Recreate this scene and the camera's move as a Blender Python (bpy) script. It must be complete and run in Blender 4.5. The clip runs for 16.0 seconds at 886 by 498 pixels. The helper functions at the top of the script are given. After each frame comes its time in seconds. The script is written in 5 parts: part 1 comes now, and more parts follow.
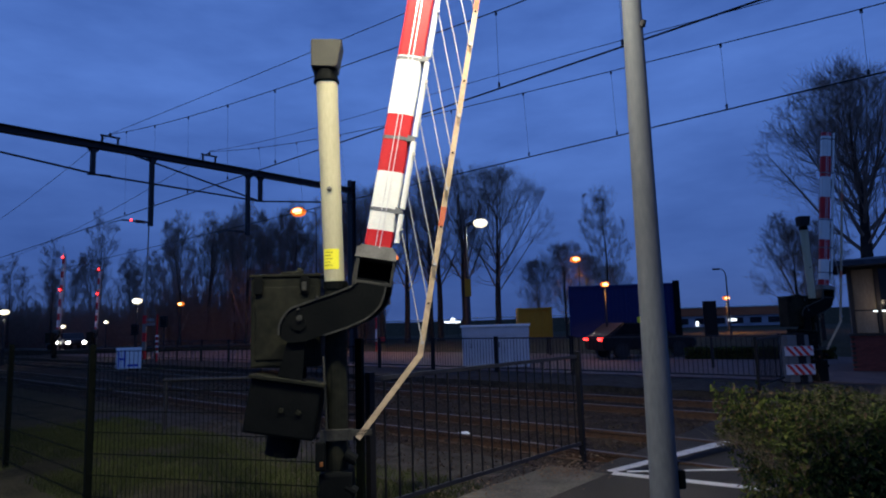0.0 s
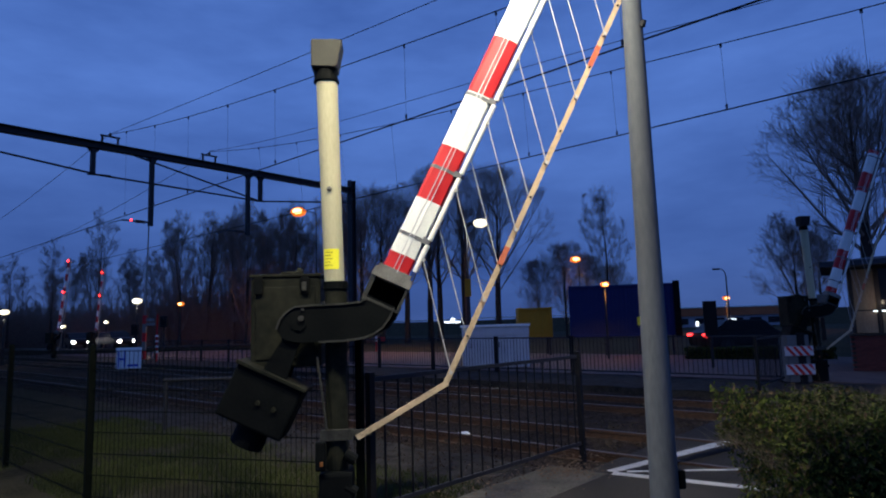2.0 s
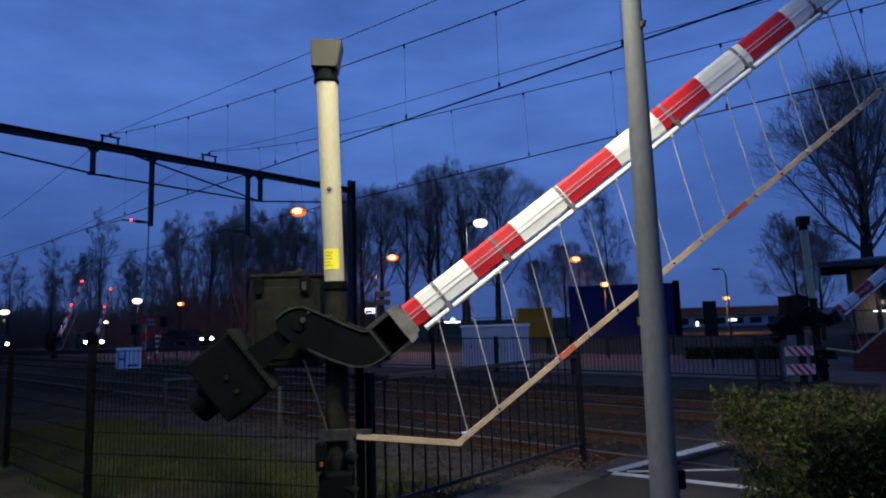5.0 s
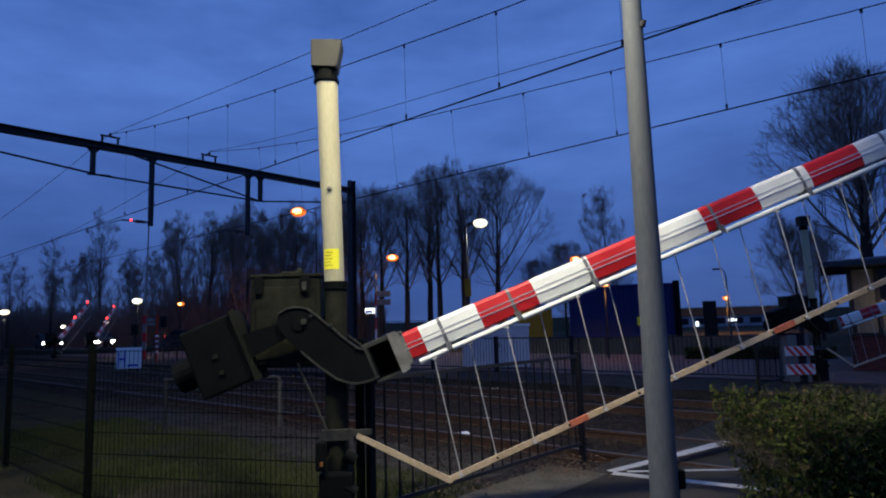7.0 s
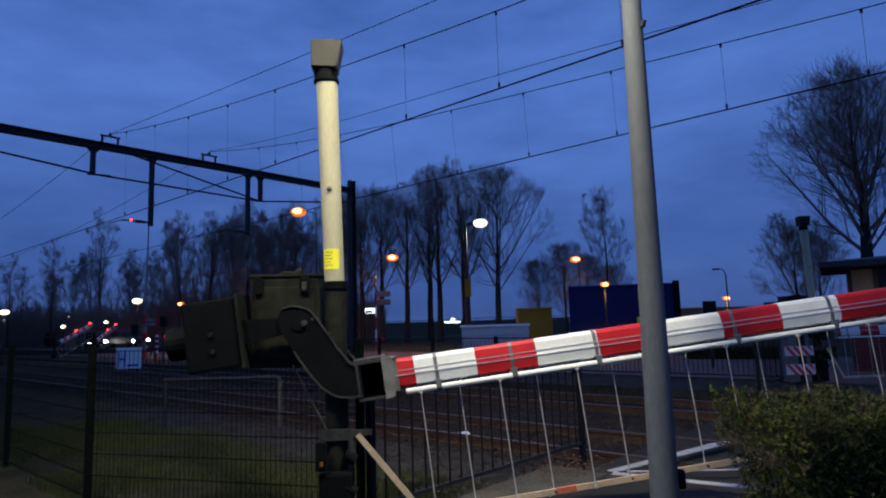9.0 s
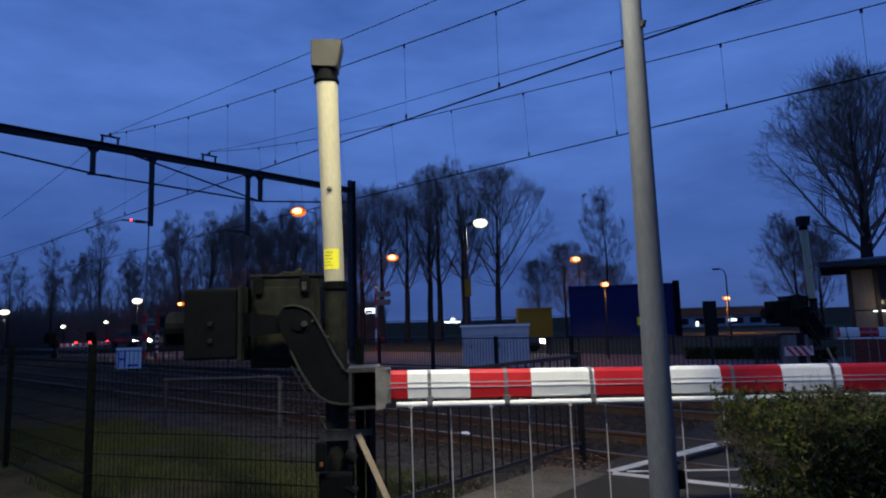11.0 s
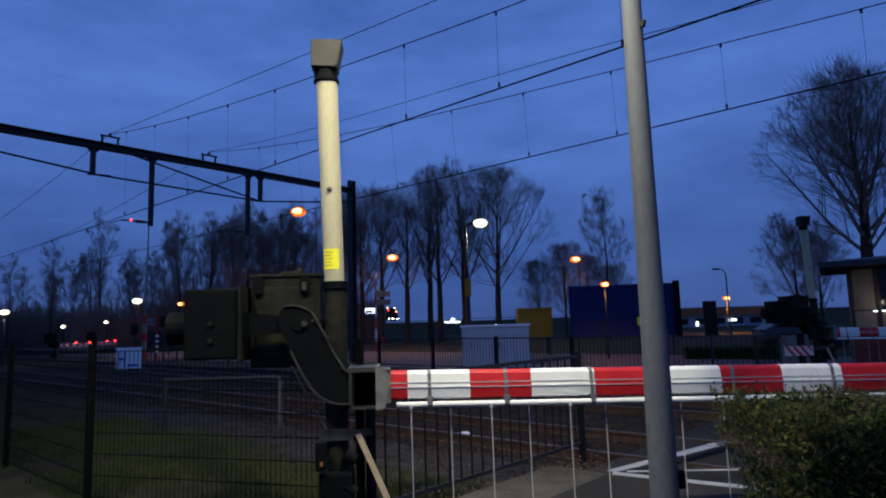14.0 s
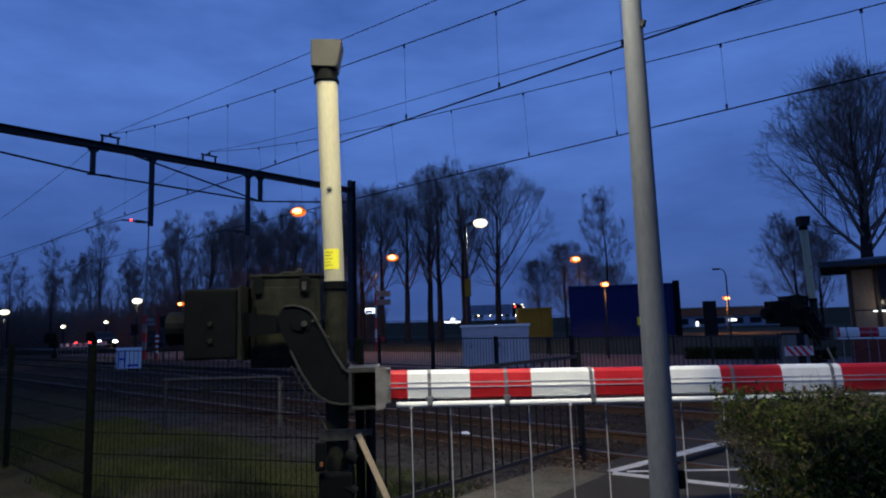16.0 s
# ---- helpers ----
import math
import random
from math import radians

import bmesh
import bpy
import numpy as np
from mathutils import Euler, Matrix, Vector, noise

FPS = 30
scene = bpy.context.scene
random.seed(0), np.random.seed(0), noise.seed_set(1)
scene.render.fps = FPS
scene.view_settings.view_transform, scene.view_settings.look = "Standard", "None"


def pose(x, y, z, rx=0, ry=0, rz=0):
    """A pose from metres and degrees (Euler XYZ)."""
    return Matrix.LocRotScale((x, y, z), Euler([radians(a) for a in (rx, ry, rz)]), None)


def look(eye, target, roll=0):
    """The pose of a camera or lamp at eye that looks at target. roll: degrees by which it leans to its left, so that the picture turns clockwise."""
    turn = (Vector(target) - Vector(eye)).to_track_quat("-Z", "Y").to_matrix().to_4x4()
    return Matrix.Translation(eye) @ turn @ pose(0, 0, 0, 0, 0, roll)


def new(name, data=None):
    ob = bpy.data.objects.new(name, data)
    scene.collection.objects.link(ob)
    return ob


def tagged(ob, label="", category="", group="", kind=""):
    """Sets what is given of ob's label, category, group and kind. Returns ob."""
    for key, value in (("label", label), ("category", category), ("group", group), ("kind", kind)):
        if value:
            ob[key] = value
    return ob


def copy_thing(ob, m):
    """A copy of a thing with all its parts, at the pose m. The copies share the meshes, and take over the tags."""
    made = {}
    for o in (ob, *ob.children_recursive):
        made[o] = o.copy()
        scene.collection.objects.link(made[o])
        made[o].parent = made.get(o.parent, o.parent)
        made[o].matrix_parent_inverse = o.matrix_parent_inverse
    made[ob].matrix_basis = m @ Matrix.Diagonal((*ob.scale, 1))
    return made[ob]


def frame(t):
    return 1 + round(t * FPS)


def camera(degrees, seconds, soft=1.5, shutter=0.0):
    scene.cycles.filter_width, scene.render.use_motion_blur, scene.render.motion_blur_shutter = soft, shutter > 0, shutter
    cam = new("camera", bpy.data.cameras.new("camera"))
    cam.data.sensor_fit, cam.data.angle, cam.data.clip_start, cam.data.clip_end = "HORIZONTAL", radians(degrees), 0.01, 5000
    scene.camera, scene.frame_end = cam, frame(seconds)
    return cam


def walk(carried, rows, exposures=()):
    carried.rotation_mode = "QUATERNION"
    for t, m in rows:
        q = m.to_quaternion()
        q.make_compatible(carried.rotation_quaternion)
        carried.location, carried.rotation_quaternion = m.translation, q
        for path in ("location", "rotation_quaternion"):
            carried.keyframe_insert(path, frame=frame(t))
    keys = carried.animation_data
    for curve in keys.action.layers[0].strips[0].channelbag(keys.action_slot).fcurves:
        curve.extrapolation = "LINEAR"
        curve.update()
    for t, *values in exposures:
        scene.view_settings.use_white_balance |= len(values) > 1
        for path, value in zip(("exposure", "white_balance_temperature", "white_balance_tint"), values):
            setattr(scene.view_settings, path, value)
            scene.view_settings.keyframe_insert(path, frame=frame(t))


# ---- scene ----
cam = camera(70.8, 16.0, soft=2.0)
eye = pose(0, 0, 1.6) @ pose(0, 0, 0, 96.87, 0, 0) @ pose(0, 0, 0, 0, 0, -1.663)
walk(cam, [(0.0, eye), (16.0, eye)], exposures=[(0.0, 0.0), (16.0, 0.0)])

# ---- sky: deep blue dusk under thin cloud ----
world = bpy.data.worlds.new("dusk")
scene.world = world
world.use_nodes = True
wn, wl = world.node_tree.nodes, world.node_tree.links
wn.clear()
w_out, w_bg = wn.new("ShaderNodeOutputWorld"), wn.new("ShaderNodeBackground")
w_tc, w_sep, w_ramp = wn.new("ShaderNodeTexCoord"), wn.new("ShaderNodeSeparateXYZ"), wn.new("ShaderNodeValToRGB")
w_map, w_noise = wn.new("ShaderNodeMapping"), wn.new("ShaderNodeTexNoise")
w_cr, w_mul = wn.new("ShaderNodeValToRGB"), wn.new("ShaderNodeMix")
w_mul.data_type, w_mul.blend_type = "RGBA", "MULTIPLY"
w_mul.inputs["Factor"].default_value = 1.0
w_map.inputs["Scale"].default_value = (1.0, 1.0, 3.2)
w_noise.inputs["Scale"].default_value, w_noise.inputs["Detail"].default_value = 2.3, 6.0
w_noise.inputs["Roughness"].default_value = 0.55
for k, (at, col) in enumerate(((0.0, (0.051, 0.104, 0.325, 1)), (0.10, (0.052, 0.119, 0.395, 1)), (0.35, (0.075, 0.174, 0.56, 1)), (1.0, (0.078, 0.180, 0.57, 1)))):
    e = w_ramp.color_ramp.elements[k] if k < 2 else w_ramp.color_ramp.elements.new(at)
    e.position, e.color = at, col
w_cr.color_ramp.elements[0].position, w_cr.color_ramp.elements[0].color = 0.34, (0.66, 0.68, 0.72, 1)
w_cr.color_ramp.elements[1].position, w_cr.color_ramp.elements[1].color = 0.64, (1.22, 1.16, 1.08, 1)
wl.new(w_tc.outputs["Generated"], w_sep.inputs[0])
wl.new(w_sep.outputs["Z"], w_ramp.inputs[0])
wl.new(w_tc.outputs["Generated"], w_map.inputs[0])
wl.new(w_map.outputs[0], w_noise.inputs["Vector"])
wl.new(w_noise.outputs["Fac"], w_cr.inputs[0])
wl.new(w_ramp.outputs[0], w_mul.inputs[6])
wl.new(w_cr.outputs[0], w_mul.inputs[7])
wl.new(w_mul.outputs[2], w_bg.inputs[0])
w_bg.inputs[1].default_value = 1.02
wl.new(w_bg.outputs[0], w_out.inputs[0])


def lamp(name, kind, at, energy, colour, radius, target=None, spread=150):
    data = bpy.data.lights.new(name, kind)
    data.energy, data.color, data.shadow_soft_size = energy, colour, radius
    if kind == "SPOT":
        data.spot_size, data.spot_blend = radians(spread), 1.0 if target[2] else 0.35
    ob = new(name, data)
    ob.matrix_basis = look(at, target) if target else pose(*at)
    return ob


SODIUM, WARM, COOL = (1.0, 0.42, 0.10), (1.0, 0.91, 0.71), (1.0, 0.96, 0.84)
POST = (1.389, 4.2)                       # the lamp post beside the hedge
lamp("post_light", "SPOT", (0.40, 3.20, 5.90), 1520, WARM, 0.2, (0.35, 5.0, 3.9), 104)
lamp("verge_light", "SPOT", (-3.60, 2.00, 7.36), 1750, WARM, 0.2, (-3.60, 2.001, 0.0), 150)
for at, watts, colour in (((-11.22, 48.0, 10.3), 3800, SODIUM), ((-3.29, 39.9, 5.62), 650, SODIUM), ((31.5, 69.5, 3.5), 3000, SODIUM), ((12.75, 60.0, 7.2), 1000, SODIUM), ((6.76, 26.2, 2.79), 120, SODIUM),
                          ((2.47, 40.0, 7.8), 3200, COOL), ((-20.67, 42.0, 3.5), 320, WARM), ((-26.76, 38.0, 2.8), 120, WARM)):
    lamp("street_light", "SPOT", at, watts, colour, 0.2, (at[0], at[1] + 0.01, 0.0), 172 if watts > 1500 else 134)

lamp("strip_light", "POINT", (11.75, 16.75, 1.85), 2.5, (1.0, 0.86, 0.66), 0.05)

# ---- materials ----


def mat(name, c1, c2, rough=0.7, metal=0.0, scale=8.0, fine=90.0, bump=0.15, vary=0.0, coat=0.0, stretch=(1, 1, 1), spec=0.4):
    """Two tones mixed by a broad and a fine noise, with relief; vary: change of tone from piece to piece."""
    m = bpy.data.materials.new(name)
    m.use_nodes = True
    n, l = m.node_tree.nodes, m.node_tree.links
    b = n["Principled BSDF"]
    tc, mp = n.new("ShaderNodeTexCoord"), n.new("ShaderNodeMapping")
    mp.inputs["Scale"].default_value = stretch
    l.new(tc.outputs["Object"], mp.inputs[0])
    big, small = n.new("ShaderNodeTexNoise"), n.new("ShaderNodeTexNoise")
    for t, s in ((big, scale), (small, fine)):
        t.inputs["Scale"].default_value, t.inputs["Detail"].default_value = s, 5.0
        l.new(mp.outputs[0], t.inputs["Vector"])
    add = n.new("ShaderNodeMath")
    add.operation = "MULTIPLY_ADD"
    add.inputs[1].default_value = 0.45
    l.new(small.outputs["Fac"], add.inputs[0])
    half = n.new("ShaderNodeMath")
    half.operation = "MULTIPLY"
    half.inputs[1].default_value = 0.55
    l.new(big.outputs["Fac"], half.inputs[0])
    l.new(half.outputs[0], add.inputs[2])
    ramp = n.new("ShaderNodeValToRGB")
    ramp.color_ramp.elements[0].position, ramp.color_ramp.elements[0].color = 0.36, (*c1, 1)
    ramp.color_ramp.elements[1].position, ramp.color_ramp.elements[1].color = 0.64, (*c2, 1)
    l.new(add.outputs[0], ramp.inputs[0])
    out = ramp.outputs[0]
    if vary:
        info, hsv, rng = n.new("ShaderNodeObjectInfo"), n.new("ShaderNodeHueSaturation"), n.new("ShaderNodeMapRange")
        rng.inputs["To Min"].default_value, rng.inputs["To Max"].default_value = 1 - vary, 1 + vary
        l.new(info.outputs["Random"], rng.inputs[0])
        l.new(rng.outputs[0], hsv.inputs["Value"])
        l.new(out, hsv.inputs["Color"])
        out = hsv.outputs[0]
    l.new(out, b.inputs["Base Color"])
    rr = n.new("ShaderNodeMapRange")
    rr.inputs["To Min"].default_value, rr.inputs["To Max"].default_value = max(0.05, rough - 0.12), min(1.0, rough + 0.12)
    l.new(big.outputs["Fac"], rr.inputs[0])
    l.new(rr.outputs[0], b.inputs["Roughness"])
    b.inputs["Metallic"].default_value = metal
    b.inputs["Coat Weight"].default_value = coat
    b.inputs["Specular IOR Level"].default_value = spec
    if bump:
        bp = n.new("ShaderNodeBump")
        bp.inputs["Strength"].default_value, bp.inputs["Distance"].default_value = bump, 0.02
        l.new(small.outputs["Fac"], bp.inputs["Height"])
        l.new(bp.outputs[0], b.inputs["Normal"])
    return m


def glow(name, colour, strength):
    m = bpy.data.materials.new(name)
    m.use_nodes = True
    b = m.node_tree.nodes["Principled BSDF"]
    b.inputs["Base Color"].default_value = (*colour, 1)
    b.inputs["Emission Color"].default_value = (*colour, 1)
    b.inputs["Emission Strength"].default_value = strength
    return m


def leaf_mat(name):
    """Leaves from deep green over yellow-green to dead brown, each its own tone."""
    m = mat(name, (0.5, 0.5, 0.5), (1.0, 1.0, 1.0), 0.75, scale=2.5, fine=20, bump=0.0, spec=0.06)
    n, l = m.node_tree.nodes, m.node_tree.links
    b = n["Principled BSDF"]
    shade = b.inputs["Base Color"].links[0].from_socket
    geo, ramp, mul = n.new("ShaderNodeNewGeometry"), n.new("ShaderNodeValToRGB"), n.new("ShaderNodeMix")
    mul.data_type, mul.blend_type = "RGBA", "MULTIPLY"
    mul.inputs["Factor"].default_value = 1.0
    for k, (at, col) in enumerate(((0.0, (0.010, 0.020, 0.006, 1)), (0.35, (0.030, 0.050, 0.010, 1)), (0.70, (0.075, 0.095, 0.018, 1)), (0.86, (0.15, 0.15, 0.035, 1)), (0.92, (0.10, 0.055, 0.025, 1)), (1.0, (0.14, 0.10, 0.06, 1)))):
        e = ramp.color_ramp.elements[k] if k < 2 else ramp.color_ramp.elements.new(at)
        e.position, e.color = at, col
    l.new(geo.outputs["Random Per Island"], ramp.inputs[0])
    l.new(ramp.outputs[0], mul.inputs[6])
    l.new(shade, mul.inputs[7])
    l.new(mul.outputs[2], b.inputs["Base Color"])
    return m


M = {
    "red": mat("boom_red", (0.36, 0.009, 0.013), (0.47, 0.016, 0.020), 0.5, scale=5, fine=60, bump=0.03, spec=0.3),
    "white": mat("boom_white", (0.60, 0.62, 0.585), (0.71, 0.74, 0.70), 0.5, scale=5, fine=60, bump=0.03, spec=0.3),
    "alu": mat("aluminium", (0.55, 0.56, 0.56), (0.72, 0.72, 0.71), 0.35, 0.6, scale=6, bump=0.04),
    "rod": mat("pale_rod", (0.34, 0.34, 0.32), (0.46, 0.46, 0.44), 0.55, 0.1, scale=10, bump=0.05),
    "beige": mat("weathered_beige_paint", (0.33, 0.25, 0.15), (0.54, 0.43, 0.28), 0.6, scale=9, fine=70, bump=0.1, stretch=(0.4, 1, 1), spec=0.2),
    "olive": mat("olive_green_paint", (0.005, 0.0065, 0.005), (0.022, 0.023, 0.015), 0.7, scale=3.2, fine=14, bump=0.12, spec=0.10),
    "dark": mat("dark_green_steel", (0.0024, 0.0034, 0.0036), (0.0058, 0.007, 0.007), 0.65, scale=4, fine=50, bump=0.08, spec=0.06),
    "edge": mat("pale_steel_edge", (0.020, 0.021, 0.017), (0.062, 0.062, 0.050), 0.5, 0.3, scale=12, bump=0.08),
    "greyplate": mat("worn_grey_plate", (0.11, 0.11, 0.098), (0.21, 0.21, 0.19), 0.6, 0.1, scale=9, bump=0.1, spec=0.2),
    "cream": mat("cream_mast_paint", (0.37, 0.355, 0.225), (0.46, 0.44, 0.29), 0.55, scale=3, fine=50, bump=0.05, stretch=(1, 1, 0.3), spec=0.2),
    "markred": mat("worn_red_mark", (0.36, 0.085, 0.045), (0.52, 0.17, 0.09), 0.6, scale=14, fine=80, bump=0.05, spec=0.2),
    "cap": mat("grey_green_cap", (0.026, 0.027, 0.019), (0.042, 0.043, 0.031), 0.6, scale=6, bump=0.1),
    "yellow": mat("yellow_sticker", (0.78, 0.74, 0.02), (0.86, 0.82, 0.05), 0.5, bump=0.02),
    "ink": mat("sticker_print", (0.10, 0.10, 0.02), (0.14, 0.13, 0.02), 0.6, bump=0.0),
    "black": mat("black_fence_paint", (0.004, 0.004, 0.005), (0.010, 0.010, 0.011), 0.6, scale=8, bump=0.08, spec=0.2),
    "mesh": mat("dark_green_fence_wire", (0.002, 0.0035, 0.0025), (0.005, 0.007, 0.005), 0.7, bump=0.05, spec=0.05),
    "post": mat("grey_blue_lamp_post", (0.085, 0.095, 0.105), (0.125, 0.137, 0.148), 0.65, 0.0, scale=2.5, fine=45, bump=0.06, stretch=(1, 1, 0.25), spec=0.15),
    "rail": mat("rusty_rail", (0.045, 0.026, 0.016), (0.10, 0.055, 0.032), 0.6, 0.4, scale=14, bump=0.1),
    "railtop": mat("polished_rail_head", (0.045, 0.034, 0.027), (0.13, 0.10, 0.08), 0.55, 0.6, scale=3, bump=0.02),
    "sleeper": mat("weathered_sleeper", (0.022, 0.016, 0.012), (0.060, 0.046, 0.034), 0.85, scale=6, bump=0.3, vary=0.25, spec=0.15),
    "ballast": mat("ballast_gravel", (0.013, 0.009, 0.0065), (0.048, 0.035, 0.026), 0.95, scale=7, fine=28, bump=0.9, spec=0.05),
    "stone": mat("ballast_stone", (0.024, 0.018, 0.013), (0.075, 0.060, 0.046), 0.9, scale=18, fine=60, bump=0.3, spec=0.1),
    "asphalt": mat("asphalt", (0.018, 0.016, 0.0135), (0.040, 0.036, 0.031), 0.9, scale=1.2, fine=70, bump=0.35, spec=0.12),
    "sand": mat("sandy_verge", (0.044, 0.041, 0.033), (0.100, 0.094, 0.076), 0.95, scale=2.6, fine=50, bump=0.4, spec=0.1),
    "soil": mat("grassy_soil", (0.017, 0.015, 0.009), (0.056, 0.050, 0.028), 0.95, scale=1.6, fine=40, bump=0.5, spec=0.03),
    "grass": mat("grass_blade", (0.026, 0.034, 0.011), (0.066, 0.080, 0.026), 0.8, scale=3, bump=0.0, spec=0.08),
    "paint": mat("road_marking_paint", (0.24, 0.24, 0.23), (0.46, 0.46, 0.45), 0.75, scale=6, fine=35, bump=0.15, spec=0.2),
    "brickroad": mat("red_clinker_road", (0.075, 0.050, 0.044), (0.150, 0.102, 0.090), 0.9, scale=2.0, fine=20, bump=0.4, spec=0.15),
    "bark": mat("bark", (0.020, 0.017, 0.016), (0.046, 0.040, 0.037), 0.9, scale=5, fine=30, bump=0.4, spec=0.05),
    "twig": mat("twigs", (0.15, 0.110, 0.092), (0.26, 0.195, 0.160), 0.9, scale=3, bump=0.0, spec=0.05),
    "leaf": leaf_mat("hedge_leaf"),
    # near-black, for the shade inside the hedges
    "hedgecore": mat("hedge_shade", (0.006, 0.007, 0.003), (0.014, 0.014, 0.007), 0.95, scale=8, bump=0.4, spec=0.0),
    "blue": mat("blue_container_paint", (0.009, 0.018, 0.080), (0.014, 0.028, 0.120), 0.6, scale=1.2, fine=25, bump=0.08, spec=0.15),
    "ochre": mat("yellow_container_paint", (0.36, 0.17, 0.012), (0.46, 0.23, 0.02), 0.65, scale=1.5, fine=25, bump=0.08, spec=0.2),
    "cabinet": mat("pale_cabinet_panel", (0.38, 0.41, 0.46), (0.48, 0.51, 0.56), 0.6, scale=2, fine=30, bump=0.06, vary=0.06),
    "brick": mat("red_brick", (0.13, 0.035, 0.028), (0.24, 0.07, 0.05), 0.9, scale=6, fine=40, bump=0.4, vary=0.2),
    "tan": mat("tan_timber_and_lit_pane", (0.22, 0.16, 0.09), (0.34, 0.25, 0.15), 0.7, scale=4, fine=40, bump=0.2, stretch=(1, 1, 0.2)),
    "darkwood": mat("dark_timber", (0.03, 0.022, 0.016), (0.06, 0.045, 0.032), 0.7, scale=4, bump=0.2),
    "roof": mat("slate_roof", (0.035, 0.038, 0.045), (0.07, 0.074, 0.085), 0.85, scale=5, fine=30, bump=0.35, spec=0.15),
    "wire": mat("dark_wire", (0.010, 0.010, 0.012), (0.02, 0.02, 0.024), 0.5, 0.5, bump=0.0),
    "steel": mat("dark_gantry_steel", (0.010, 0.011, 0.014), (0.026, 0.027, 0.031), 0.6, 0.2, scale=5, bump=0.15),
    "insulator": mat("brown_insulator", (0.05, 0.022, 0.014), (0.09, 0.04, 0.026), 0.3, bump=0.05),
    "signblue": mat("sign_blue", (0.02, 0.06, 0.36), (0.03, 0.08, 0.45), 0.5, bump=0.02),
    "signwhite": mat("sign_white", (0.70, 0.73, 0.72), (0.80, 0.82, 0.80), 0.5, bump=0.02),
    "tyre": mat("tyre_rubber", (0.012, 0.012, 0.012), (0.03, 0.03, 0.03), 0.9, bump=0.2),
    "glass": mat("dark_window_glass", (0.006, 0.007, 0.009), (0.012, 0.013, 0.016), 0.15, bump=0.0, spec=0.25),
    "carpaint": mat("dark_car_paint", (0.006, 0.006, 0.008), (0.012, 0.012, 0.016), 0.4, bump=0.0, spec=0.2),
    "carpale": mat("dark_grey_car_paint", (0.045, 0.05, 0.058), (0.065, 0.07, 0.08), 0.4, bump=0.0, spec=0.3),
    "concrete": mat("grimy_concrete", (0.055, 0.054, 0.050), (0.10, 0.098, 0.09), 0.9, scale=9, bump=0.3, spec=0.1),
    "orange": mat("dull_orange_glint", (0.16, 0.055, 0.012), (0.22, 0.085, 0.02), 0.5, bump=0.02),
    "truck": mat("grey_trailer_side", (0.20, 0.22, 0.26), (0.30, 0.32, 0.37), 0.5, scale=0.8, bump=0.05),
    "warehouse": mat("orange_brown_cladding", (0.30, 0.085, 0.030), (0.42, 0.13, 0.05), 0.7, scale=0.6, bump=0.1),
    "strap": mat("grey_strap", (0.10, 0.105, 0.11), (0.17, 0.175, 0.18), 0.5, 0.2, bump=0.05),
    "litter": mat("dead_leaf", (0.05, 0.032, 0.018), (0.12, 0.08, 0.045), 0.9, scale=6, bump=0.0),
    "shoot": mat("bare_shoot", (0.075, 0.058, 0.038), (0.17, 0.135, 0.085), 0.8, scale=6, bump=0.0),
    "gravel": mat("grey_verge_gravel", (0.014, 0.012, 0.010), (0.055, 0.050, 0.043), 0.95, scale=3.5, fine=45, bump=0.6, spec=0.05),
    "lit_sodium": glow("lit_sodium_bulb", (1.0, 0.58, 0.20), 5.0),
    "halo_sodium": glow("sodium_halo_bowl", (1.0, 0.20, 0.02), 1.15),
    "halo_white": glow("white_halo_bowl", (1.0, 0.88, 0.62), 1.6),
    "lit_white": glow("lit_white_lamp", (1.0, 0.95, 0.80), 9.0),
    "lit_warm": glow("lit_warm_lamp", (1.0, 0.80, 0.42), 8.0),
    "lit_red": glow("lit_red_lamp", (1.0, 0.03, 0.03), 8.0),
    "lit_head": glow("lit_headlamp", (1.0, 0.97, 0.92), 22.0),
    "lit_sign": glow("lit_sign_panel", (0.85, 0.95, 1.0), 2.5),
}

# ---- mesh helpers ----


def part(name, bm, material, parent=None, label="", smooth=False):
    me = bpy.data.meshes.new(name)
    bm.to_mesh(me)
    bm.free()
    return link(name, me, material, parent, label, smooth)


def link(name, me, material, parent=None, label="", smooth=False):
    for m in (material if isinstance(material, (list, tuple)) else [material]):
        me.materials.append(m)
    if smooth:
        for p in me.polygons:
            p.use_smooth = True
        me.set_sharp_from_angle(angle=radians(50))
    ob = new(name, me)
    if parent is not None:
        ob.parent = parent
    if label:
        tagged(ob, label)
    return ob


def piece(name, me, parent, m):
    """One more piece on a shared mesh."""
    ob = new(name, me)
    ob.parent = parent
    ob.matrix_basis = m
    return ob


def thing(name, at, label, category, group="", rz=0.0, kind=""):
    ob = new(name)
    ob.matrix_basis = pose(*at, 0, 0, rz)
    return tagged(ob, label, category, group, kind)


def box(bm, x0, x1, y0, y1, z0, z1, bevel=0.0, m=None, mi=0):
    c = bmesh.ops.create_cube(bm, size=1.0)["verts"]
    for v in c:
        v.co = Vector(((x0 + x1) / 2 + v.co.x * (x1 - x0), (y0 + y1) / 2 + v.co.y * (y1 - y0), (z0 + z1) / 2 + v.co.z * (z1 - z0)))
    fs = {f for v in c for f in v.link_faces}
    for f in fs:
        f.material_index = mi
    if bevel:
        es = list({e for v in c for e in v.link_edges})
        r = bmesh.ops.bevel(bm, geom=es, offset=bevel, segments=2, affect="EDGES", profile=0.6)
        c = list({v for f in r["faces"] for v in f.verts} | {v for v in c if v.is_valid})
    if m is not None:
        for v in c:
            v.co = m @ v.co
    return c


